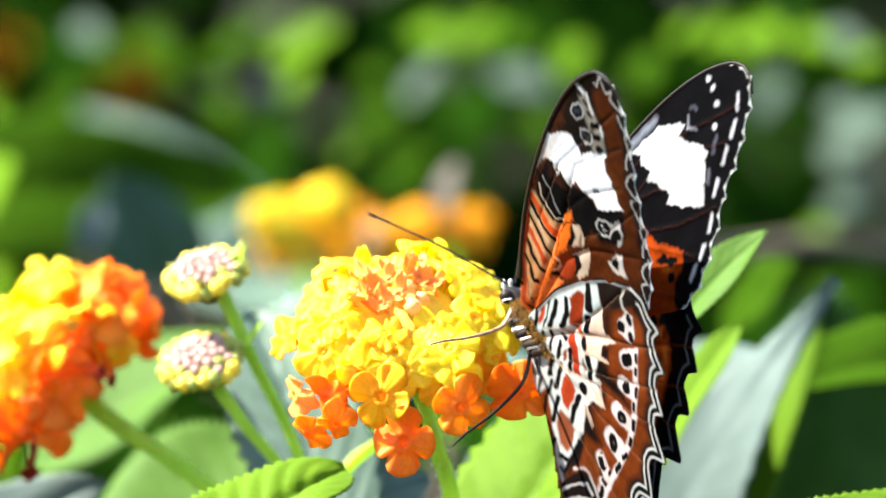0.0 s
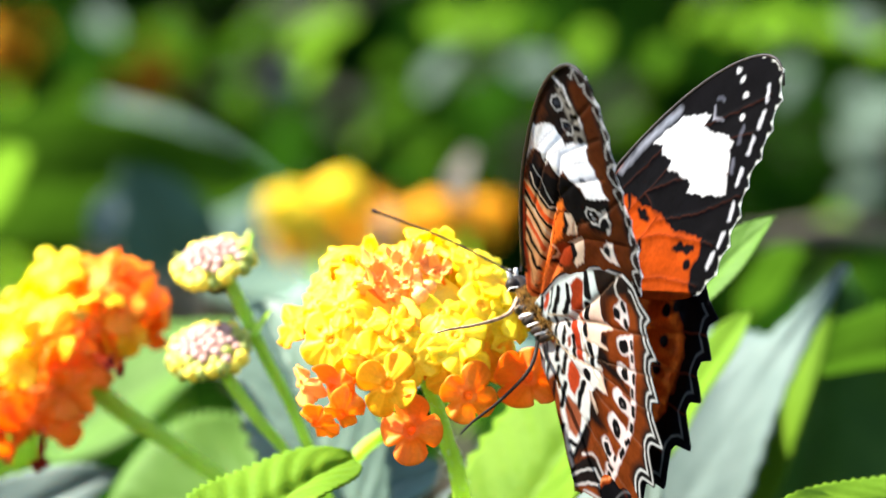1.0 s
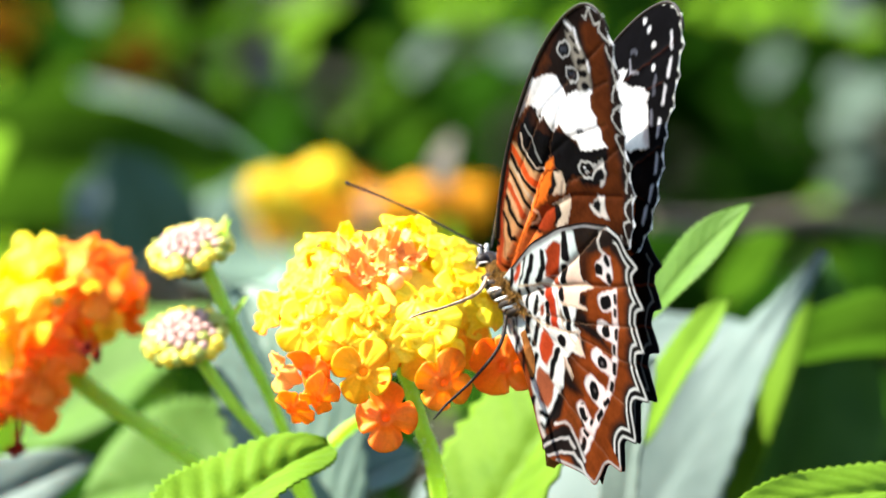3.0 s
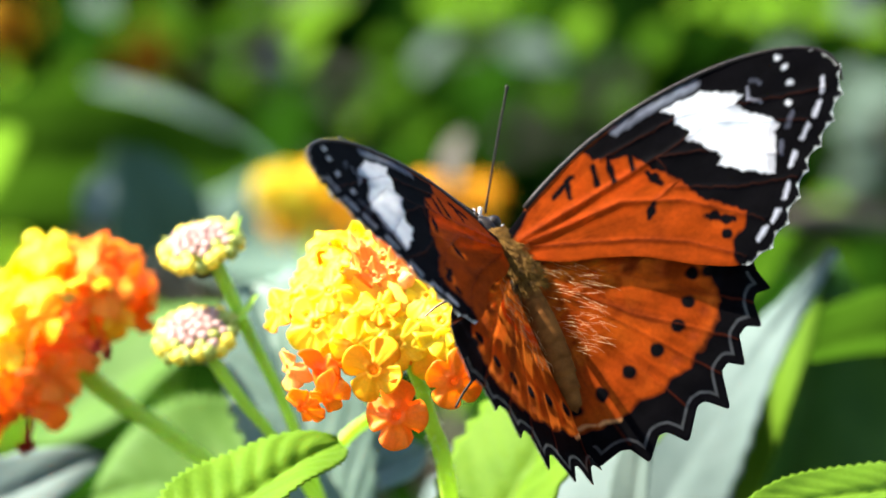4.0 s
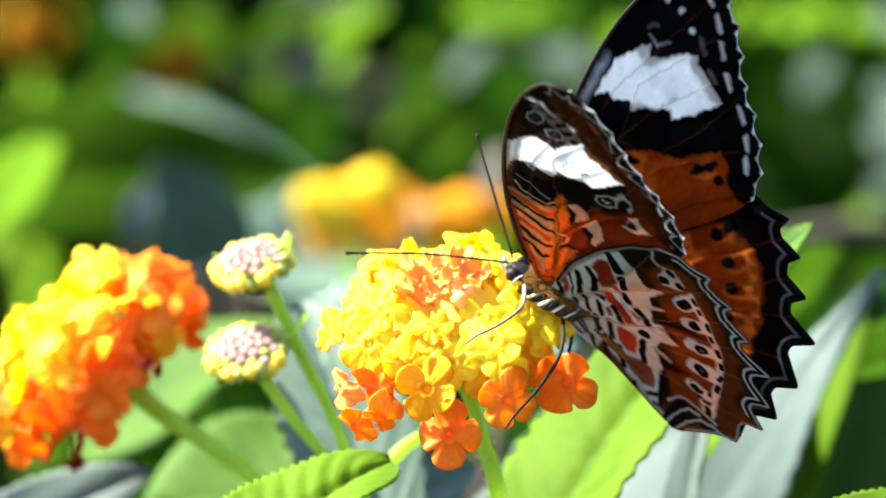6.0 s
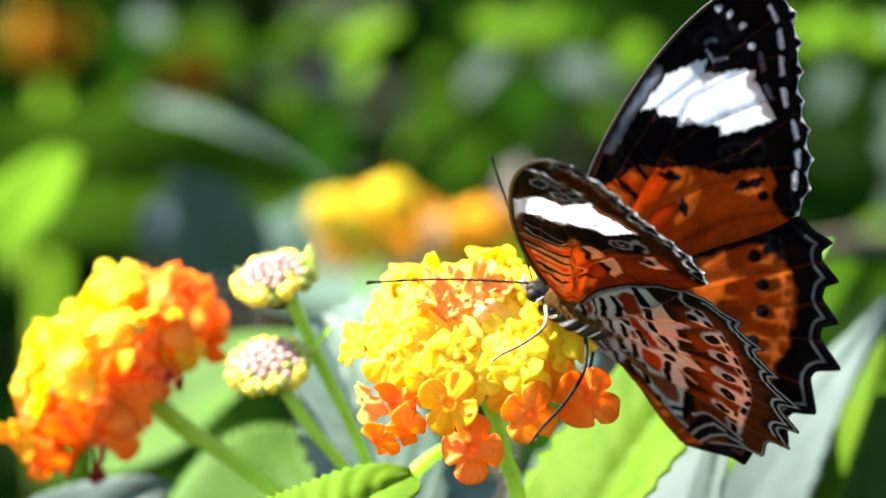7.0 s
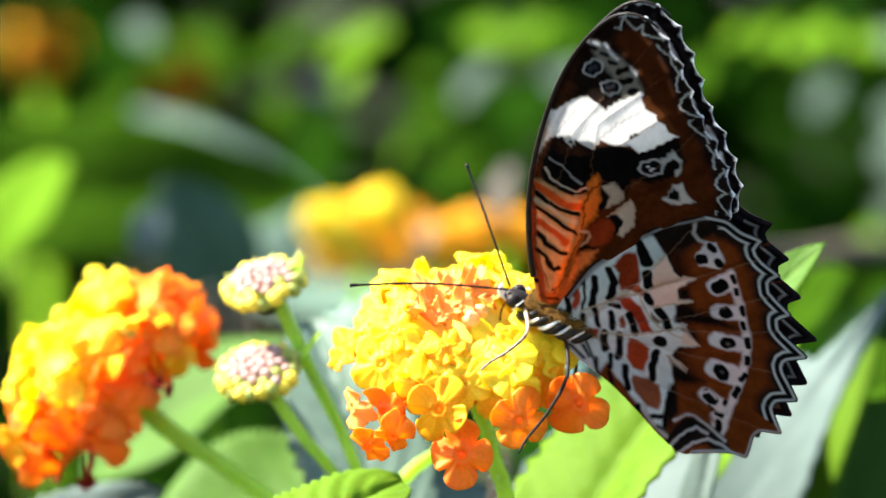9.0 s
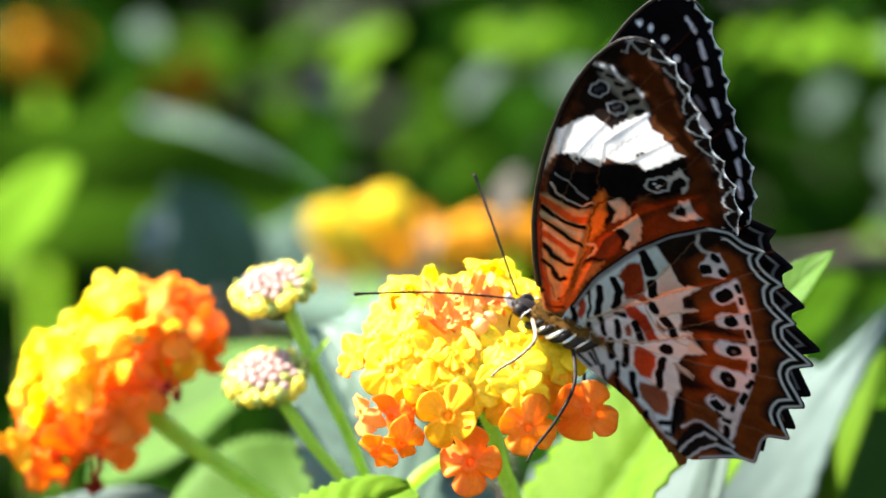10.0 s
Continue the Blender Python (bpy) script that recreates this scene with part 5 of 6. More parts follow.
    k.line([(20.8, -16.4), (18.7, -18.4), (16.5, -20.3), (13.0, -22.9), (10.2, -24.0), (6.6, -24.8), (2.1, -25.4), (-1.9, -26.1)], 1.15, pale, soft=0.4)
    for v, w in (([(17.7, -15.6), (19.3, -16.7)], 2.6), ([(14.4, -17.5), (15.9, -19.5)], 2.2), ([(10.5, -19.3), (11.8, -22.0)], 2.3), ([(6.4, -21.1), (7.1, -23.9)], 2.9), ([(1.9, -21.8), (1.9, -24.4)], 2.2), ([(-0.2, -24.4), (-1.6, -25.8)], 1.6)):
        k.line(v, w, pale, soft=0.35)
    for v, w in (([(22.7, -12.3), (22.7, -12.7)], 1.25), ([(20.1, -12.0), (20.4, -12.3)], 1.55), ([(21.3, -14.2), (21.1, -14.5)], 1.2), ([(17.7, -15.8), (18.4, -16.2)], 1.95), ([(14.8, -18.3), (15.2, -18.6)], 1.75), ([(11.0, -20.5), (11.3, -20.9)], 1.75),
                 ([(6.6, -21.7), (6.3, -22.2)], 2.1), ([(2.0, -22.0), (1.8, -22.7)], 1.5), ([(2.8, -24.5), (2.5, -24.6)], 0.8), ([(-0.6, -25.1), (-1.5, -25.7)], 1.0), ([(0.4, -24.3), (0.6, -25.1)], 0.7),
                 ([(20.6, -16.8), (20.2, -17.4)], 0.85), ([(19.2, -18.1), (18.6, -18.6)], 0.75), ([(17.1, -20.1), (16.5, -20.6)], 0.85), ([(15.1, -21.2), (14.6, -21.6)], 0.85), ([(13.3, -22.8), (12.4, -23.3)], 0.95), ([(10.7, -24.0), (10.0, -24.3)], 0.9),
                 ([(8.2, -24.9), (7.3, -24.8)], 0.95), ([(5.8, -25.0), (4.6, -25.1)], 1.0)):
        k.line(v, w, INK, soft=0.2)
    k.dots([(1.9, -22.5), (11.1, -20.8), (6.6, -22.0)], 0.2, srgb(120, 112, 112), soft=0.3, amount=0.6)
    # striped tail corner
    k.poly([(-6.8, -20.3), (-4.6, -20.4), (-2.4, -21.0), (-1.8, -23.3), (-1.6, -25.9), (-2.5, -27.7), (-3.3, -29.9), (-4.5, -27.9), (-4.2, -25.3), (-5.4, -23.8), (-7.6, -22.6)], srgb(22, 16, 14), soft=0.35)
    for v in ([(-3.9, -20.1), (-2.2, -20.7), (-1.8, -21.8), (-1.9, -24.2), (-2.4, -27.2)], [(-6.7, -21.3), (-4.3, -22.0), (-3.0, -23.0), (-2.9, -24.7)], [(-7.0, -22.7), (-4.9, -23.9), (-3.5, -25.0), (-3.1, -27.3), (-3.3, -29.7)]):
        k.line(v, 0.34, srgb(206, 204, 198), soft=0.22)
    k.line([(-1.0, -17.5), (-2.8, -18.4), (-5.1, -19.2)], 0.75, INK, soft=0.3)
    k.line([(-4.3, -15.1), (-5.5, -17.2), (-6.1, -20.2)], 0.35, srgb(190, 186, 176), soft=0.3)
    k.line([(-5.6, -18.5), (-5.5, -19.3)], 0.5, INK, soft=0.3)
    k.poly([(-3.0, -20.0), (1.7, -20.5), (0.2, -23.1), (-0.9, -24.9), (-1.5, -23.7), (-1.8, -21.1)], srgb(100, 48, 16), soft=0.5, amount=0.8)
    k.line([(2.4, -21.8), (2.0, -23.1)], 1.35, INK, soft=0.22)
    k.line([(0.7, -22.8), (0.6, -23.5)], 0.6, INK, soft=0.22)
    k.line([(1.8, -21.1), (2.8, -21.8), (2.4, -23.2)], 0.28, pale, soft=0.22)
    # dark rim with two white lines that follow its points
    d = np.where(((P[:, 1] < -12) & (P[:, 0] > 4)) | (P[:, 0] > 26.2), edge, 9.0)
    front = np.where((P[:, 1] > -12) & (P[:, 0] > 3) & (P[:, 0] < 27), edge, 9.0)
    k.lay(front - 0.85, srgb(30, 20, 15), soft=0.5)
    k.lay(np.abs(front - 0.5) - 0.10, srgb(150, 150, 150), soft=0.25)
    k.lay(d - 2.6, srgb(30, 20, 16), soft=0.9)
    k.lay(np.abs(d - 1.45) - 0.18, srgb(222, 222, 216), soft=0.22)
    k.lay(d - 1.22, srgb(12, 10, 10), soft=0.22)
    k.lay(np.abs(d - 0.38) - 0.15, srgb(222, 222, 216), soft=0.2)
    d = np.where((P[:, 0] <= 4) & (P[:, 1] < -24), edge, 9.0)
    k.lay(np.abs(d - 0.3) - 0.12, srgb(190, 190, 184), soft=0.2)
    for vein in VEINS_HIND[:6]:
        k.line(vein, 0.14, srgb(150, 116, 88), soft=0.2, amount=0.35)
    return k.finish(0.26)


VEINS_FORE = [[(0.8, -1), (10.8, 1.0), (21, 3.2), (28, 1.6), (36, -2.2)], [(1.4, -1.8), (14.5, -1.0), (22, -3.6), (31, -10)],
              [(1.6, -2.4), (14.3, -6.4), (20.5, -9.2), (27, -14)], [(21, 3.2), (22, -1), (19, -2.4)], [(21, 3), (29, 5.4), (41, 1)],
              [(14, 5.6), (26, 7.6), (45, 4.4)], [(22, -1.6), (29, -4.4), (37, -6)]]
VEINS_HIND = [[(0, -2), (7.2, -5.5), (16.2, -7.6), (26, -9.4)], [(7.2, -5.5), (15, -10.9), (20.8, -15.6), (25, -18.6)], [(3.2, -6.4), (9.9, -13.4), (21.2, -22.6)],
              [(2.7, -7.4), (8.1, -14), (17, -26)], [(1.6, -6.5), (5, -15), (11, -28)], [(0, -5), (-1, -15), (2, -30)], [(4, -4.4), (5.4, -7.6), (3, -8)]]


def wing_surface(outline, middle, shade, lift, side, camber, veins, size=1.0, curl=0.0):
    """One face of a wing: rings from the middle to the outline. side: +1 upper, -1 lower."""
    n, rings = 560, 96
    edge_line = spread_even(outline, n)
    mid = np.array(middle)
    q = (np.arange(1, rings + 1) / rings) ** 0.8
    P = np.concatenate([mid[None], (mid + (edge_line - mid)[None] * q[:, None, None]).reshape(-1, 2)])
    coarse = spread_even(outline, 190)
    seg = np.array([segment_distance(P, a, b) for a, b in zip(coarse, np.roll(coarse, -1, 0))])
    edge, idx = seg.min(0), seg.argmin(0)
    length = np.linalg.norm(np.roll(coarse, -1, 0) - coarse, axis=1).sum()
    a0, b0 = coarse[idx], np.roll(coarse, -1, 0)[idx]
    on = np.clip(((P - a0) * (b0 - a0)).sum(1) / ((b0 - a0) ** 2).sum(1), 0, 1)
    colour = shade(P, edge, (idx + on) / 190 * length)
    ridge = np.zeros(len(P))
    for v in veins:
        ridge = np.maximum(ridge, np.exp(-(line_distance(P, v) / 0.35) ** 2))
    z = lift + camber * (P[:, 0] / 40) ** 2 + 0.12 * ridge + 0.08 * np.sin(P[:, 0] * 0.35) * np.sin(P[:, 1] * 0.8) + 0.02 * np.sin(P[:, 0] * 0.5 - P[:, 1] * 1.5)
    for v in veins[:2]:
        d = line_distance(P, v)
        z = z + 0.30 * np.exp(-(d / 0.7) ** 2) * np.clip(1.2 - P[:, 0] / 26, 0, 1)
    if curl:
        z = z - curl * np.minimum(P[:, 0], 0) ** 2
    z = z + side * 0.05 * np.clip(edge / 0.3, 0, 1)
    verts = np.column_stack([P * size, z]) * 0.001
    faces = []
    for k in range(n):
        faces.append((0, 1 + k, 1 + (k + 1) % n))
    for r in range(rings - 1):
        for k in range(n):
            a, b = 1 + r * n + k, 1 + r * n + (k + 1) % n
            faces.append((a, a + n, b + n, b))
    return verts, faces, colour


def surface_part(name, data, flip, parent, label):
    verts, faces, colour = data
    v = verts.copy()
    if flip:
        v[:, 0] *= -1
    me = bpy.data.meshes.new(name)
    me.from_pydata(v.tolist(), [], faces)
    layer = me.color_attributes.new("paint", "FLOAT_COLOR", "POINT")
    layer.data.foreach_set("color", np.column_stack([colour, np.ones(len(colour))]).astype(np.float32).ravel())
    me.materials.append(WING)
    me.polygons.foreach_set("use_smooth", [True] * len(me.polygons))
    ob = new(name, me)
    ob.parent = parent
    ob["label"] = label
    return ob


def scalloped(line, depth, pitch):
    """Shallow bites along the outer margin of the forewing."""
    p = spread_even(line, 700)
    nrm = np.roll(p, -1, 0) - np.roll(p, 1, 0)
    nrm = np.column_stack([nrm[:, 1], -nrm[:, 0]]) / np.linalg.norm(nrm, axis=1)[:, None]
    s = np.arange(700) * np.linalg.norm(p[1] - p[0])
    outer = np.clip((p[:, 0] - 25) / 3, 0, 1) * np.clip((p[:, 0] * 0.55 - 15.5 - p[:, 1]) / 3, 0, 1)
    return p + nrm * (depth * outer * (np.abs(np.sin(math.pi * s / pitch)) ** 0.7 - 0.6))[:, None]


fore_line, hind_line = scalloped(rounded(FORE, 2), 0.9, 3.9), rounded(HIND, 2, 0.10)
FACES = {
    "fu": wing_surface(fore_line, (24, -0.5), fore_upper, 0.16, 1, -1.2, VEINS_FORE),
    "fl": wing_surface(fore_line, (24, -0.5), fore_lower, 0.10, -1, -1.2, VEINS_FORE),
    "hu": wing_surface(hind_line, (10, -14), hind_upper, -0.30, 1, -1.2, VEINS_HIND, 0.965, 0.04),
    "hl": wing_surface(hind_line, (10, -14), hind_lower, -0.36, -1, -1.2, VEINS_HIND, 0.965, 0.04),
}
HINGE_FORE, HINGE_HIND = Vector((1.5, 0, 1.0)), Vector((1.5, -3.0, 0.85))

BODY = [  # seconds, x, z in mm, then Euler degrees
    (0, 11.9, -5.2, 53.1, -7.3, 32.9),
    (0.7, 11.8, -5.1, 50, -7.4, 33.5),
    (1.3, 11.8, -5.1, 50, -7.4, 33.5),
    (2, 11.8, -5, 48.5, -4, 31.6),
    (2.7, 11.1, -4.5, 47.2, -3.1, 33.4),
    (3.8, 10.9, -0.3, 60.1, -11.0, 32.5),
    (4.0, 8.9, 0.1, 60.6, -12.1, 33.7),
    (4.2, 8.7, 0.0, 58.8, -15.3, 33.5),
    (4.4, 8.4, 0.4, 58.5, -16.2, 33.2),
    (4.7, 7.0, 1.1, 58.6, -19.2, 44.2),
    (4.8, 6.1, 1.8, 53.3, -19.5, 49.4),
    (4.9, 5.8, 1.6, 49.2, -20.5, 52.2),
    (5.0, 5.7, 1.2, 51.9, -27.8, 52.4),
    (5.2, 6.2, -1.0, 46.7, -26.0, 58.5),
    (5.5, 7.6, -1.7, 44.2, -26.5, 56),
    (7, 7.4, -2.6, 43.8, -37.3, 59.5),
    (7.5, 6.6, -2.3, 41.8, -36.5, 60.6),
    (7.8, 6.3, -3.2, 39.5, -29.6, 64.7),
    (8, 6.2, -3.3, 37.8, -25.7, 67.6),
    (8.4, 6.1, -2.7, 36.9, -27.2, 71.4),
    (9, 6.1, -2.6, 36.9, -27.4, 71.6),
    (9.4, 6.1, -2.6, 36.9, -27.4, 71.4),
    (10, 5.8, -2.8, 35.8, -26.3, 67.8),
]
BEAT = [  # seconds, then lift, sweep, twist of the four wings
    (0, 81.4, -7.4, -6.5, 81.4, -9, -11, 86, -5, 0.3, 85, -6, -7.2),
    (0.7, 75.7, -9.8, -6.6, 75.2, -13.2, -13.8, 81.5, -7.6, 1.9, 81, -10.2, -7.5),
    (1.3, 75.7, -9.8, -6.6, 75.2, -13.2, -13.8, 81.5, -7.6, 1.9, 81, -10.2, -7.5),
    (2, 82.8, -9.3, -6.7, 83.2, -10.1, -10.8, 87.5, -6.7, -0.2, 87, -7.2, -6.9),
    (2.7, 85.3, -9, -5.3, 89.7, -8, -10.9, 87.6, -5.2, -1.9, 92.8, -4.6, -5.1),
    (3.8, 55.8, 0, -11, 66.3, -7, -2, 54.2, 0, 0, 64.7, -2, 0),
    (4, 37.3, -3, -5, 32, -5, -4, 35.7, -5, 4, 30, -1, -0),
    (4.2, 27.8, -3, -9, 24, -5, -5, 26.2, -2, 7, 22, -2, -0),
    (4.4, 21.3, -2, -8, 17, -6, -6, 19.7, 2, 10, 17, -4, -0),
    (4.7, 27.8, -4, -5, 31, -2, -4, 26.2, -0, 7, 30, -2, -2),
    (4.8, 36.3, -3, -9, 33, 1, 2, 34.7, -2, 6, 32, -1, -4),
    (4.9, 41.3, 0, -12, 36.3, 1, 4, 39.7, 3, 5, 34.7, -1, -3),
    (5, 58.3, 5, -7, 64.3, -0, 2, 56.7, 3, 4, 62.7, 0, 3),
    (5.2, 64.8, 3, -0, 69.3, -3, 1, 63.2, -5, 2, 67.7, -2, -2),
    (5.5, 74.5, -0.4, -1.5, 82.2, -1.6, -3.8, 75.8, 0.8, 0.5, 82.3, -1.1, -0.8),
    (7, 67.5, 3.2, -9.8, 61.8, -8.7, 5.8, 71.2, 0.6, 1.7, 59.8, -10.3, 4.4),
    (7.5, 70.1, 2.7, -6.9, 63.8, -8.1, 3.1, 73.3, -0, 2, 64.4, -10.6, 5.3),
    (7.8, 73.2, 1.1, -5.3, 73.1, -4.7, -2.3, 75, -0.9, -1.1, 71.6, -6.1, -3.3),
    (8, 82.3, -0.7, -5.5, 89.5, -0.9, -6.1, 84.3, -0.3, -2.2, 91, -1.3, -4.5),
    (8.4, 85, 3.2, 0.4, 97.5, 2.6, 0.2, 87.1, 3.2, 5.2, 94.5, 3.6, -3.5),
    (9, 85, 3.2, 0.4, 97.5, 2.6, 0.2, 87.1, 3.2, 5.2, 94.5, 3.6, -3.5),
    (9.4, 85, 3.2, 0.4, 97.5, 2.6, 0.2, 87.1, 3.2, 5.2, 94.5, 3.6, -3.5),
    (10, 82.9, -1, -5.2, 90, -1.8, -6, 85.9, 0.9, 0.6, 92.1, 1.8, -3.8),
]


def wing_turn(side, lift, sweep, twist):
    m = Matrix.Rotation(radians(-lift), 3, "Y") @ Matrix.Rotation(radians(twist), 3, "X") @ Matrix.Rotation(radians(sweep), 3, "Z")
    if side < 0:
        flip = Matrix.Diagonal((-1, 1, 1))
        m = flip @ m @ flip
    return m.to_4x4()


def mm(*p):
    return Vector(p) * 0.001


butterfly = new("butterfly")
tagged(butterfly, "orange, black and white lacewing butterfly perched on a lantana head", "butterfly")
wings = []
for side, pair, name in ((-1, "f", "forewing"), (1, "f", "forewing"), (-1, "h", "hindwing"), (1, "h", "hindwing")):
    w = new(name)
    w.parent = butterfly
    surface_part("upper_surface", FACES[pair + "u"], side < 0, w, "orange and black upper wing surface" if pair == "h" else "orange and black upper surface with a white band")
    surface_part("lower_surface", FACES[pair + "l"], side < 0, w, "brown lower surface with black eyespots and white lines")
    if pair == "f":
        line = [mm(side * x, y, 0.12 - 1.2 * (x / 40) ** 2) for x, y in rounded(FORE, 1)[5:30]]
        part("leading_vein", tube_data(line, [0.00042 - 0.00026 * i / len(line) for i in range(len(line))], 8), DARK, w)
    if pair == "h":
        rnd = random.Random(21)
        bits = []
        for _ in range(110):
            x, y = rnd.uniform(0.5, 7.5), rnd.uniform(-15, -2)
            if x > 8 - abs(y + 7) * 0.5:
                continue
            a = mm(side * x, y, 0.0 - 1.2 * (x / 40) ** 2)
            q = a + mm(side * rnd.uniform(0.6, 2.4), -rnd.uniform(0.8, 2.4), rnd.uniform(0.3, 0.9))
            bits.append(tube_data([a, a.lerp(q, 0.5) + mm(0, 0, 0.25), q], [0.000022, 0.00002, 0.000008], 3, False))
        tagged(part("hair", joined(bits), GOLD, w, "fine golden hairs near the body"), kind="stuff")
    wings.append(w)

# body, head held a little down against the wing hinges
body = new("body")
body.parent = butterfly
body.matrix_basis = Matrix.Translation(mm(0, -1.9, -0.8)) @ Matrix.Rotation(radians(-10), 4, "X")


def lathe(profile, squash=1.0, sides=24):
    """A body of revolution along y from (y, radius) pairs in millimetres."""
    verts, faces = [], []
    for y, r in profile:
        for k in range(sides):
            a = 2 * math.pi * k / sides
            verts.append(mm(r * math.cos(a), y, r * squash * math.sin(a)))
    for i in range(len(profile) - 1):
        for k in range(sides):
            a, b = i * sides + k, i * sides + (k + 1) % sides
            faces.append((a, b, b + sides, a + sides))
    faces.append(tuple(range(sides - 1, -1, -1)))
    faces.append(tuple(range((len(profile) - 1) * sides, len(profile) * sides)))
    return verts, faces


part("thorax", lathe([(-5.6, 1.5), (-4.8, 2.2), (-3.3, 2.8), (-1, 3.1), (1.5, 2.8), (3.2, 2.1), (4.2, 1.4)], 0.66), FUR, body, "golden brown furry thorax")
profile = []
for k in range(9):
    y0, r = -5.4 - k * 2.45, 2.15 * math.sin(math.pi * (0.34 + 0.58 * k / 9)) ** 0.8
    profile += [(y0, r * 0.99), (y0 - 0.4, r), (y0 - 1.7, r), (y0 - 2.4, r * 0.995)]
profile += [(-27.7, 0.45), (-28.0, 0.1)]
rings, skin_faces = lathe(profile)
rings = [(v + mm(0, 5.0, 0)) * 0.88 for v in rings]
rings = [Vector((v.x, v.y, v.z - 8.0 * v.y ** 2)) for v in rings]
abdomen = part("abdomen", (rings, skin_faces), SKIN, body, "ringed orange-brown abdomen")
head = part("head", lathe([(3.6, 1.0), (4.4, 1.3), (5.4, 1.35), (6.4, 1.05), (7.0, 0.5)], 0.8), DARK, body, "dark furry head with white stripes")
for s in (-1, 1):
    bm = bmesh.new()
    bmesh.ops.create_uvsphere(bm, u_segments=20, v_segments=12, radius=0.00098)
    part("eye", bm, DARK, head, "dark glossy compound eye", m=Matrix.Translation(mm(s * 1.35, 5.5, 0.2)))
    part("white_stripe", tube_data(bend([mm(s * 1.5, 4.2, 1.0), mm(s * 2.3, 4.7, 0.5), mm(s * 2.3, 5.0, -0.6)], 4), [0.00007] * 9, 6), WHITE, head)
    part("palp", tube_data(bend([mm(s * 0.4, 6.4, -0.5), mm(s * 0.5, 7.4, -0.2), mm(s * 0.55, 8.0, 0.7)], 4), [0.00026] * 8 + [0.0001], 8), WHITE, head, "pale feeler beside the mouth")
part("proboscis", tube_data(bend([mm(0, 6.4, -0.8), mm(0, 6.6, -3), mm(0.2, 5.6, -6.5), mm(0.3, 5.0, -8.5)], 5), [0.00011] * 16, 6), DARK, head)
for s, tip in ((-1, (-11.3, 25.0, -1.5)), (1, (7.0, 18.5, 11.2))):
    a = mm(s * 0.5, 6.8, 0.9)
    b = mm(*tip)
    mid = a.lerp(b, 0.5) + mm(0, 0.3, 0.5)
    line = bend([a, mid, b], 14)
    n = len(line)
    part("antenna", tube_data(line, [0.00015 + 0.00001 * (i % 2) + (0.00018 * max(0, (i / n - 0.86) / 0.14)) for i in range(n)], 8), DARK, head, "thin black clubbed antenna")

# stripes and fur
rnd = random.Random(9)
bits = []
for _ in range(2200):
    y = rnd.uniform(-5.6, 4.0)
    a = rnd.uniform(0.55, math.pi - 0.55)
    r = 2.6 if abs(y + 1) < 2.5 else 2.0
    p = mm(r * 1.1 * math.cos(a), y, r * 0.74 * math.sin(a))
    q = p + mm(math.cos(a) * 0.9 + rnd.gauss(0, .4), rnd.uniform(-2.6, -0.6), math.sin(a) * 0.7 + rnd.gauss(0, .3))
    bits.append(tube_data([p, p.lerp(q, 0.5) + mm(0, 0, 0.15), q], [0.00005, 0.00004, 0.00001], 3, False))
tagged(part("fur", joined(bits), PELT, body, "golden hairs on the thorax"), kind="stuff")
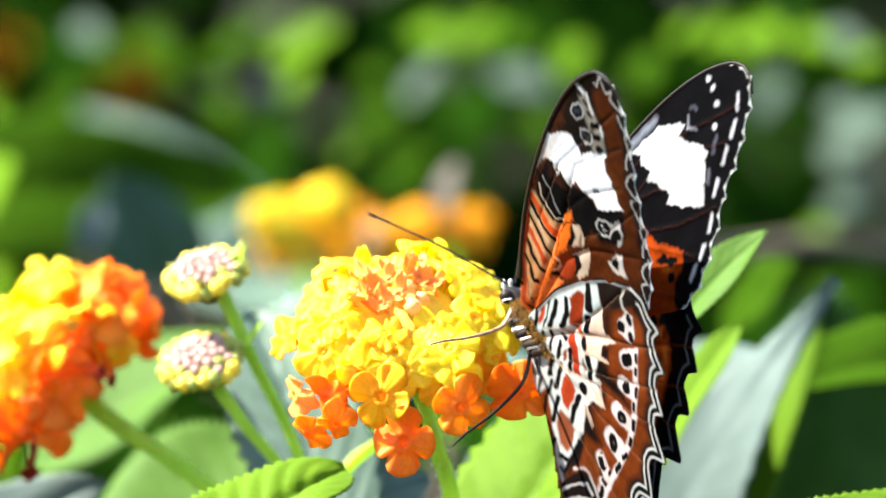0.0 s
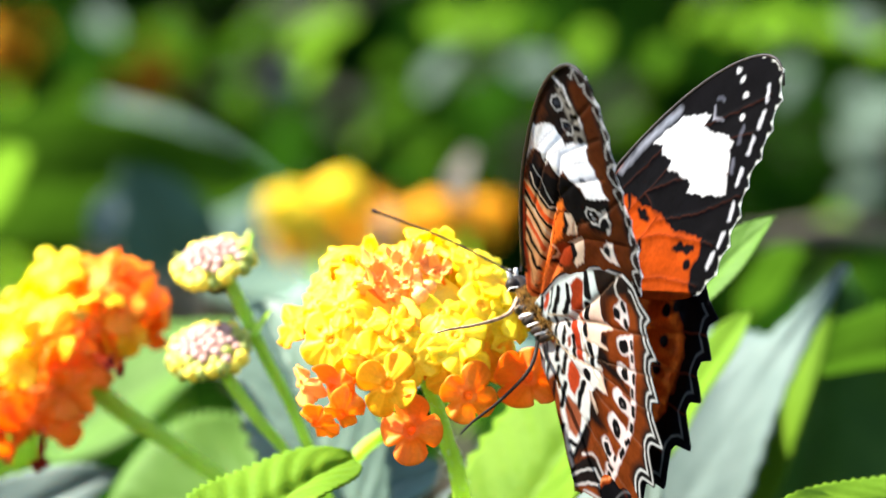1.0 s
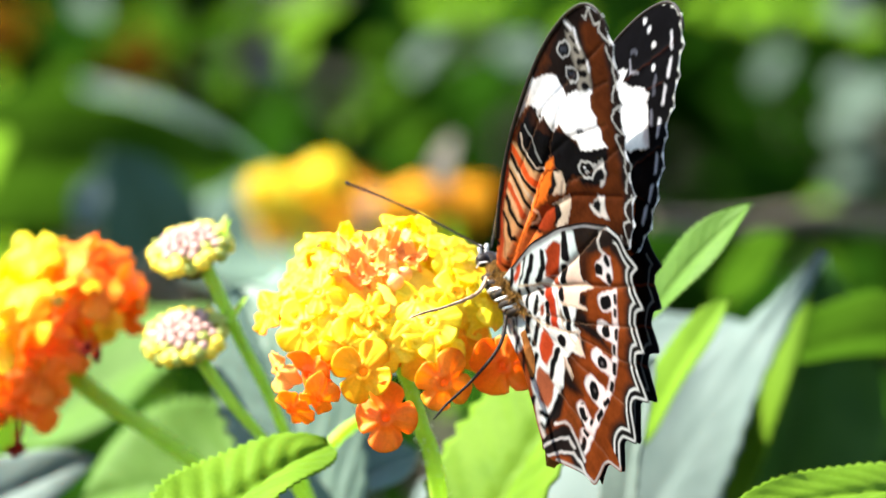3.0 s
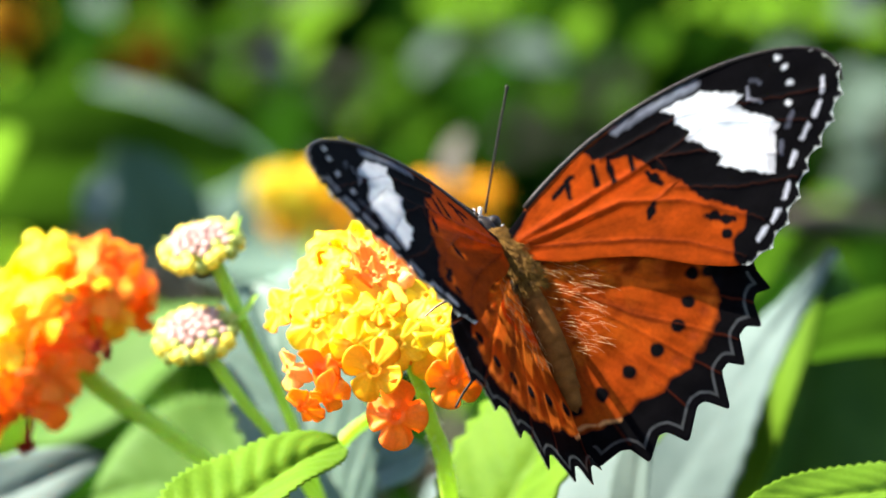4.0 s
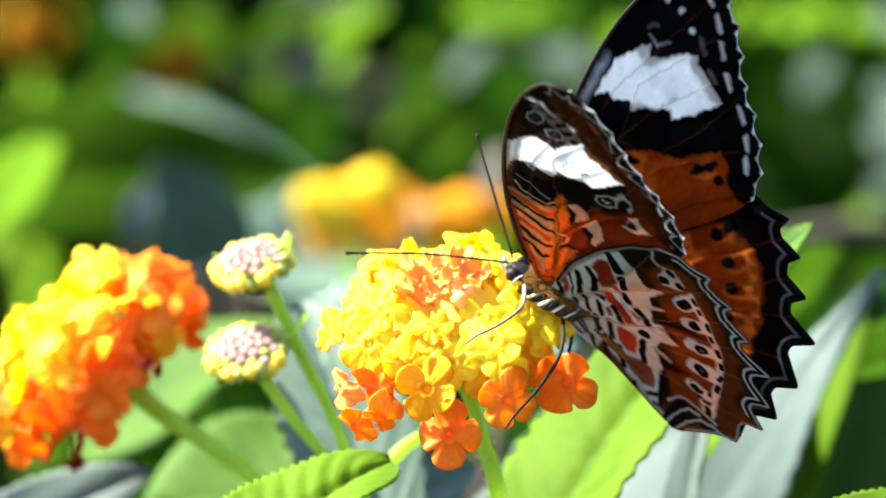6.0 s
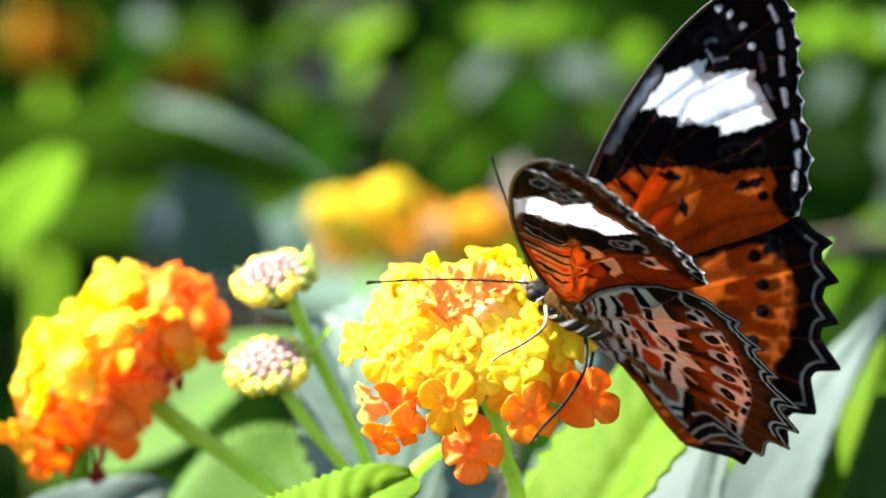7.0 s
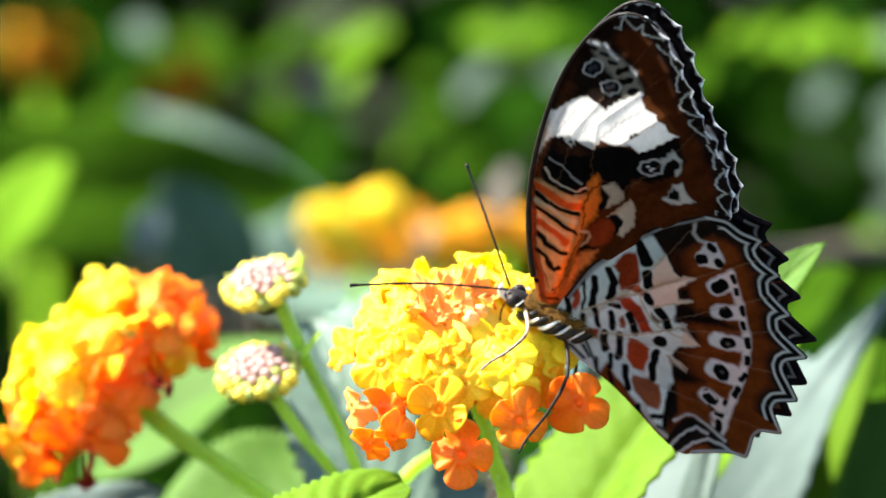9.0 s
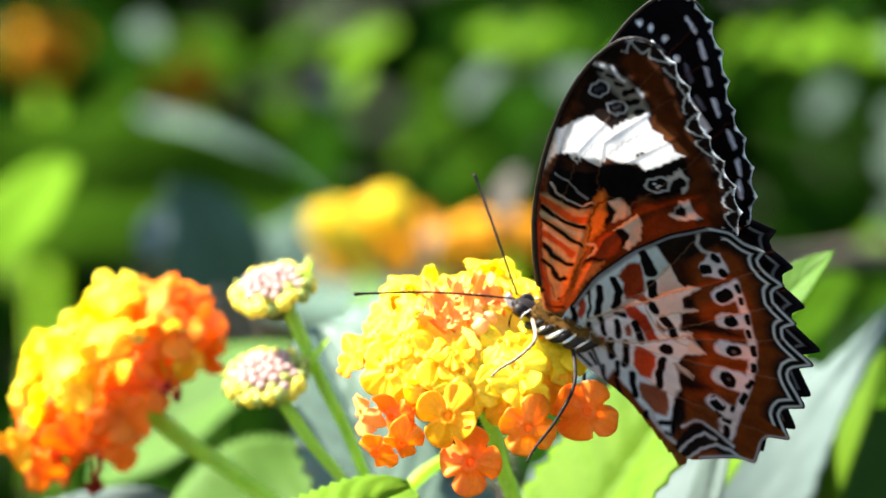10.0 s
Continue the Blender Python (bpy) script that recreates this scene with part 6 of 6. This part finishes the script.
for s in (-1, 1):
    for k in range(9):
        y = -4.4 + 0.92 * k + 0.18 * math.sin(k * 2.3)
        wide = 2.75 - 0.045 * (y + 1.0) ** 2
        out = 0.26 * (k % 2)
        line = bend([mm(s * wide * 0.84, y - 1.3, 1.15), mm(s * (wide + 0.06 + out), y - 0.1 * k % 0.5, -0.30),
                     mm(s * (wide * 0.70 + out * 0.8), y + 0.8, -1.40), mm(s * wide * 0.25, y + 1.3, -1.95)], 5)
        thick = 0.00058 if k % 2 == 0 else 0.00020 + 0.00006 * (k % 3)
        part("flank_stripe", tube_data(line, [thick] * (len(line) - 2) + [thick * 0.8, thick * 0.4], 8), WHITE if k % 2 else DARK, body)

# legs, each reaching from the thorax to the flower
LEGS = [  # hip in the butterfly's space, foot in the shot's axes
    (mm(-1.2, 1.8, -1.6), Vector((-0.0010, -0.0130, -0.0095))),
    (mm(-1.5, -4.6, -1.7), Vector((0.0030, -0.0150, -0.0208))),
    (mm(1.2, -2.4, -2.0), Vector((0.0089, 0.0060, -0.0154))),
]
BODY_AT = [(row[0], pose(row[1] * 0.001, 0, row[2] * 0.001, *row[3:])) for row in BODY]
legs = []
for hip, foot in LEGS:
    reach = (BODY_AT[8][1].inverted() @ foot) - hip
    length = reach.length
    line = bend([(0, 0, 0), (0, length * 0.30, 0.0021), (0, length * 0.62, 0.0016), (0, length * 0.86, 0.0004), (0, length, 0)], 6)
    ob = part("leg", tube_data(line, [0.00030 - 0.00018 * i / len(line) for i in range(len(line))], 8), LEG if not legs else DARK, butterfly, "thin jointed tan leg" if not legs else "thin jointed dark leg")
    legs.append((ob, hip, foot))

TAIL = [(0.0, 39), (2.0, 37), (2.7, 33), (3.8, 20), (4.1, 4), (4.8, 4), (5.1, 10), (5.5, 14), (7.5, 16), (7.8, 22), (8.0, 22), (10.0, 27)]  # seconds, droop of the abdomen in degrees


def motions():
    walk(butterfly, [(t, F @ m) for t, m in BODY_AT])
    for k, w in enumerate(wings):
        side = -1 if k % 2 == 0 else 1
        hinge = mm(*(HINGE_FORE if k < 2 else HINGE_HIND))
        hinge.x *= side
        walk(w, [(row[0], Matrix.Translation(hinge) @ wing_turn(side, *row[1 + 3 * k:4 + 3 * k])) for row in BEAT])
    walk(abdomen, [(t, Matrix.Translation(mm(0, -5.0, 0)) @ Matrix.Rotation(radians(a), 4, "X")) for t, a in TAIL])
    for ob, hip, foot in legs:
        rows = []
        for t, m in BODY_AT:
            to = (m.inverted() @ foot) - hip
            rows.append((t, placed(hip, hip + to, (0, -1, 0.3))[0]))
        walk(ob, rows)


motions()
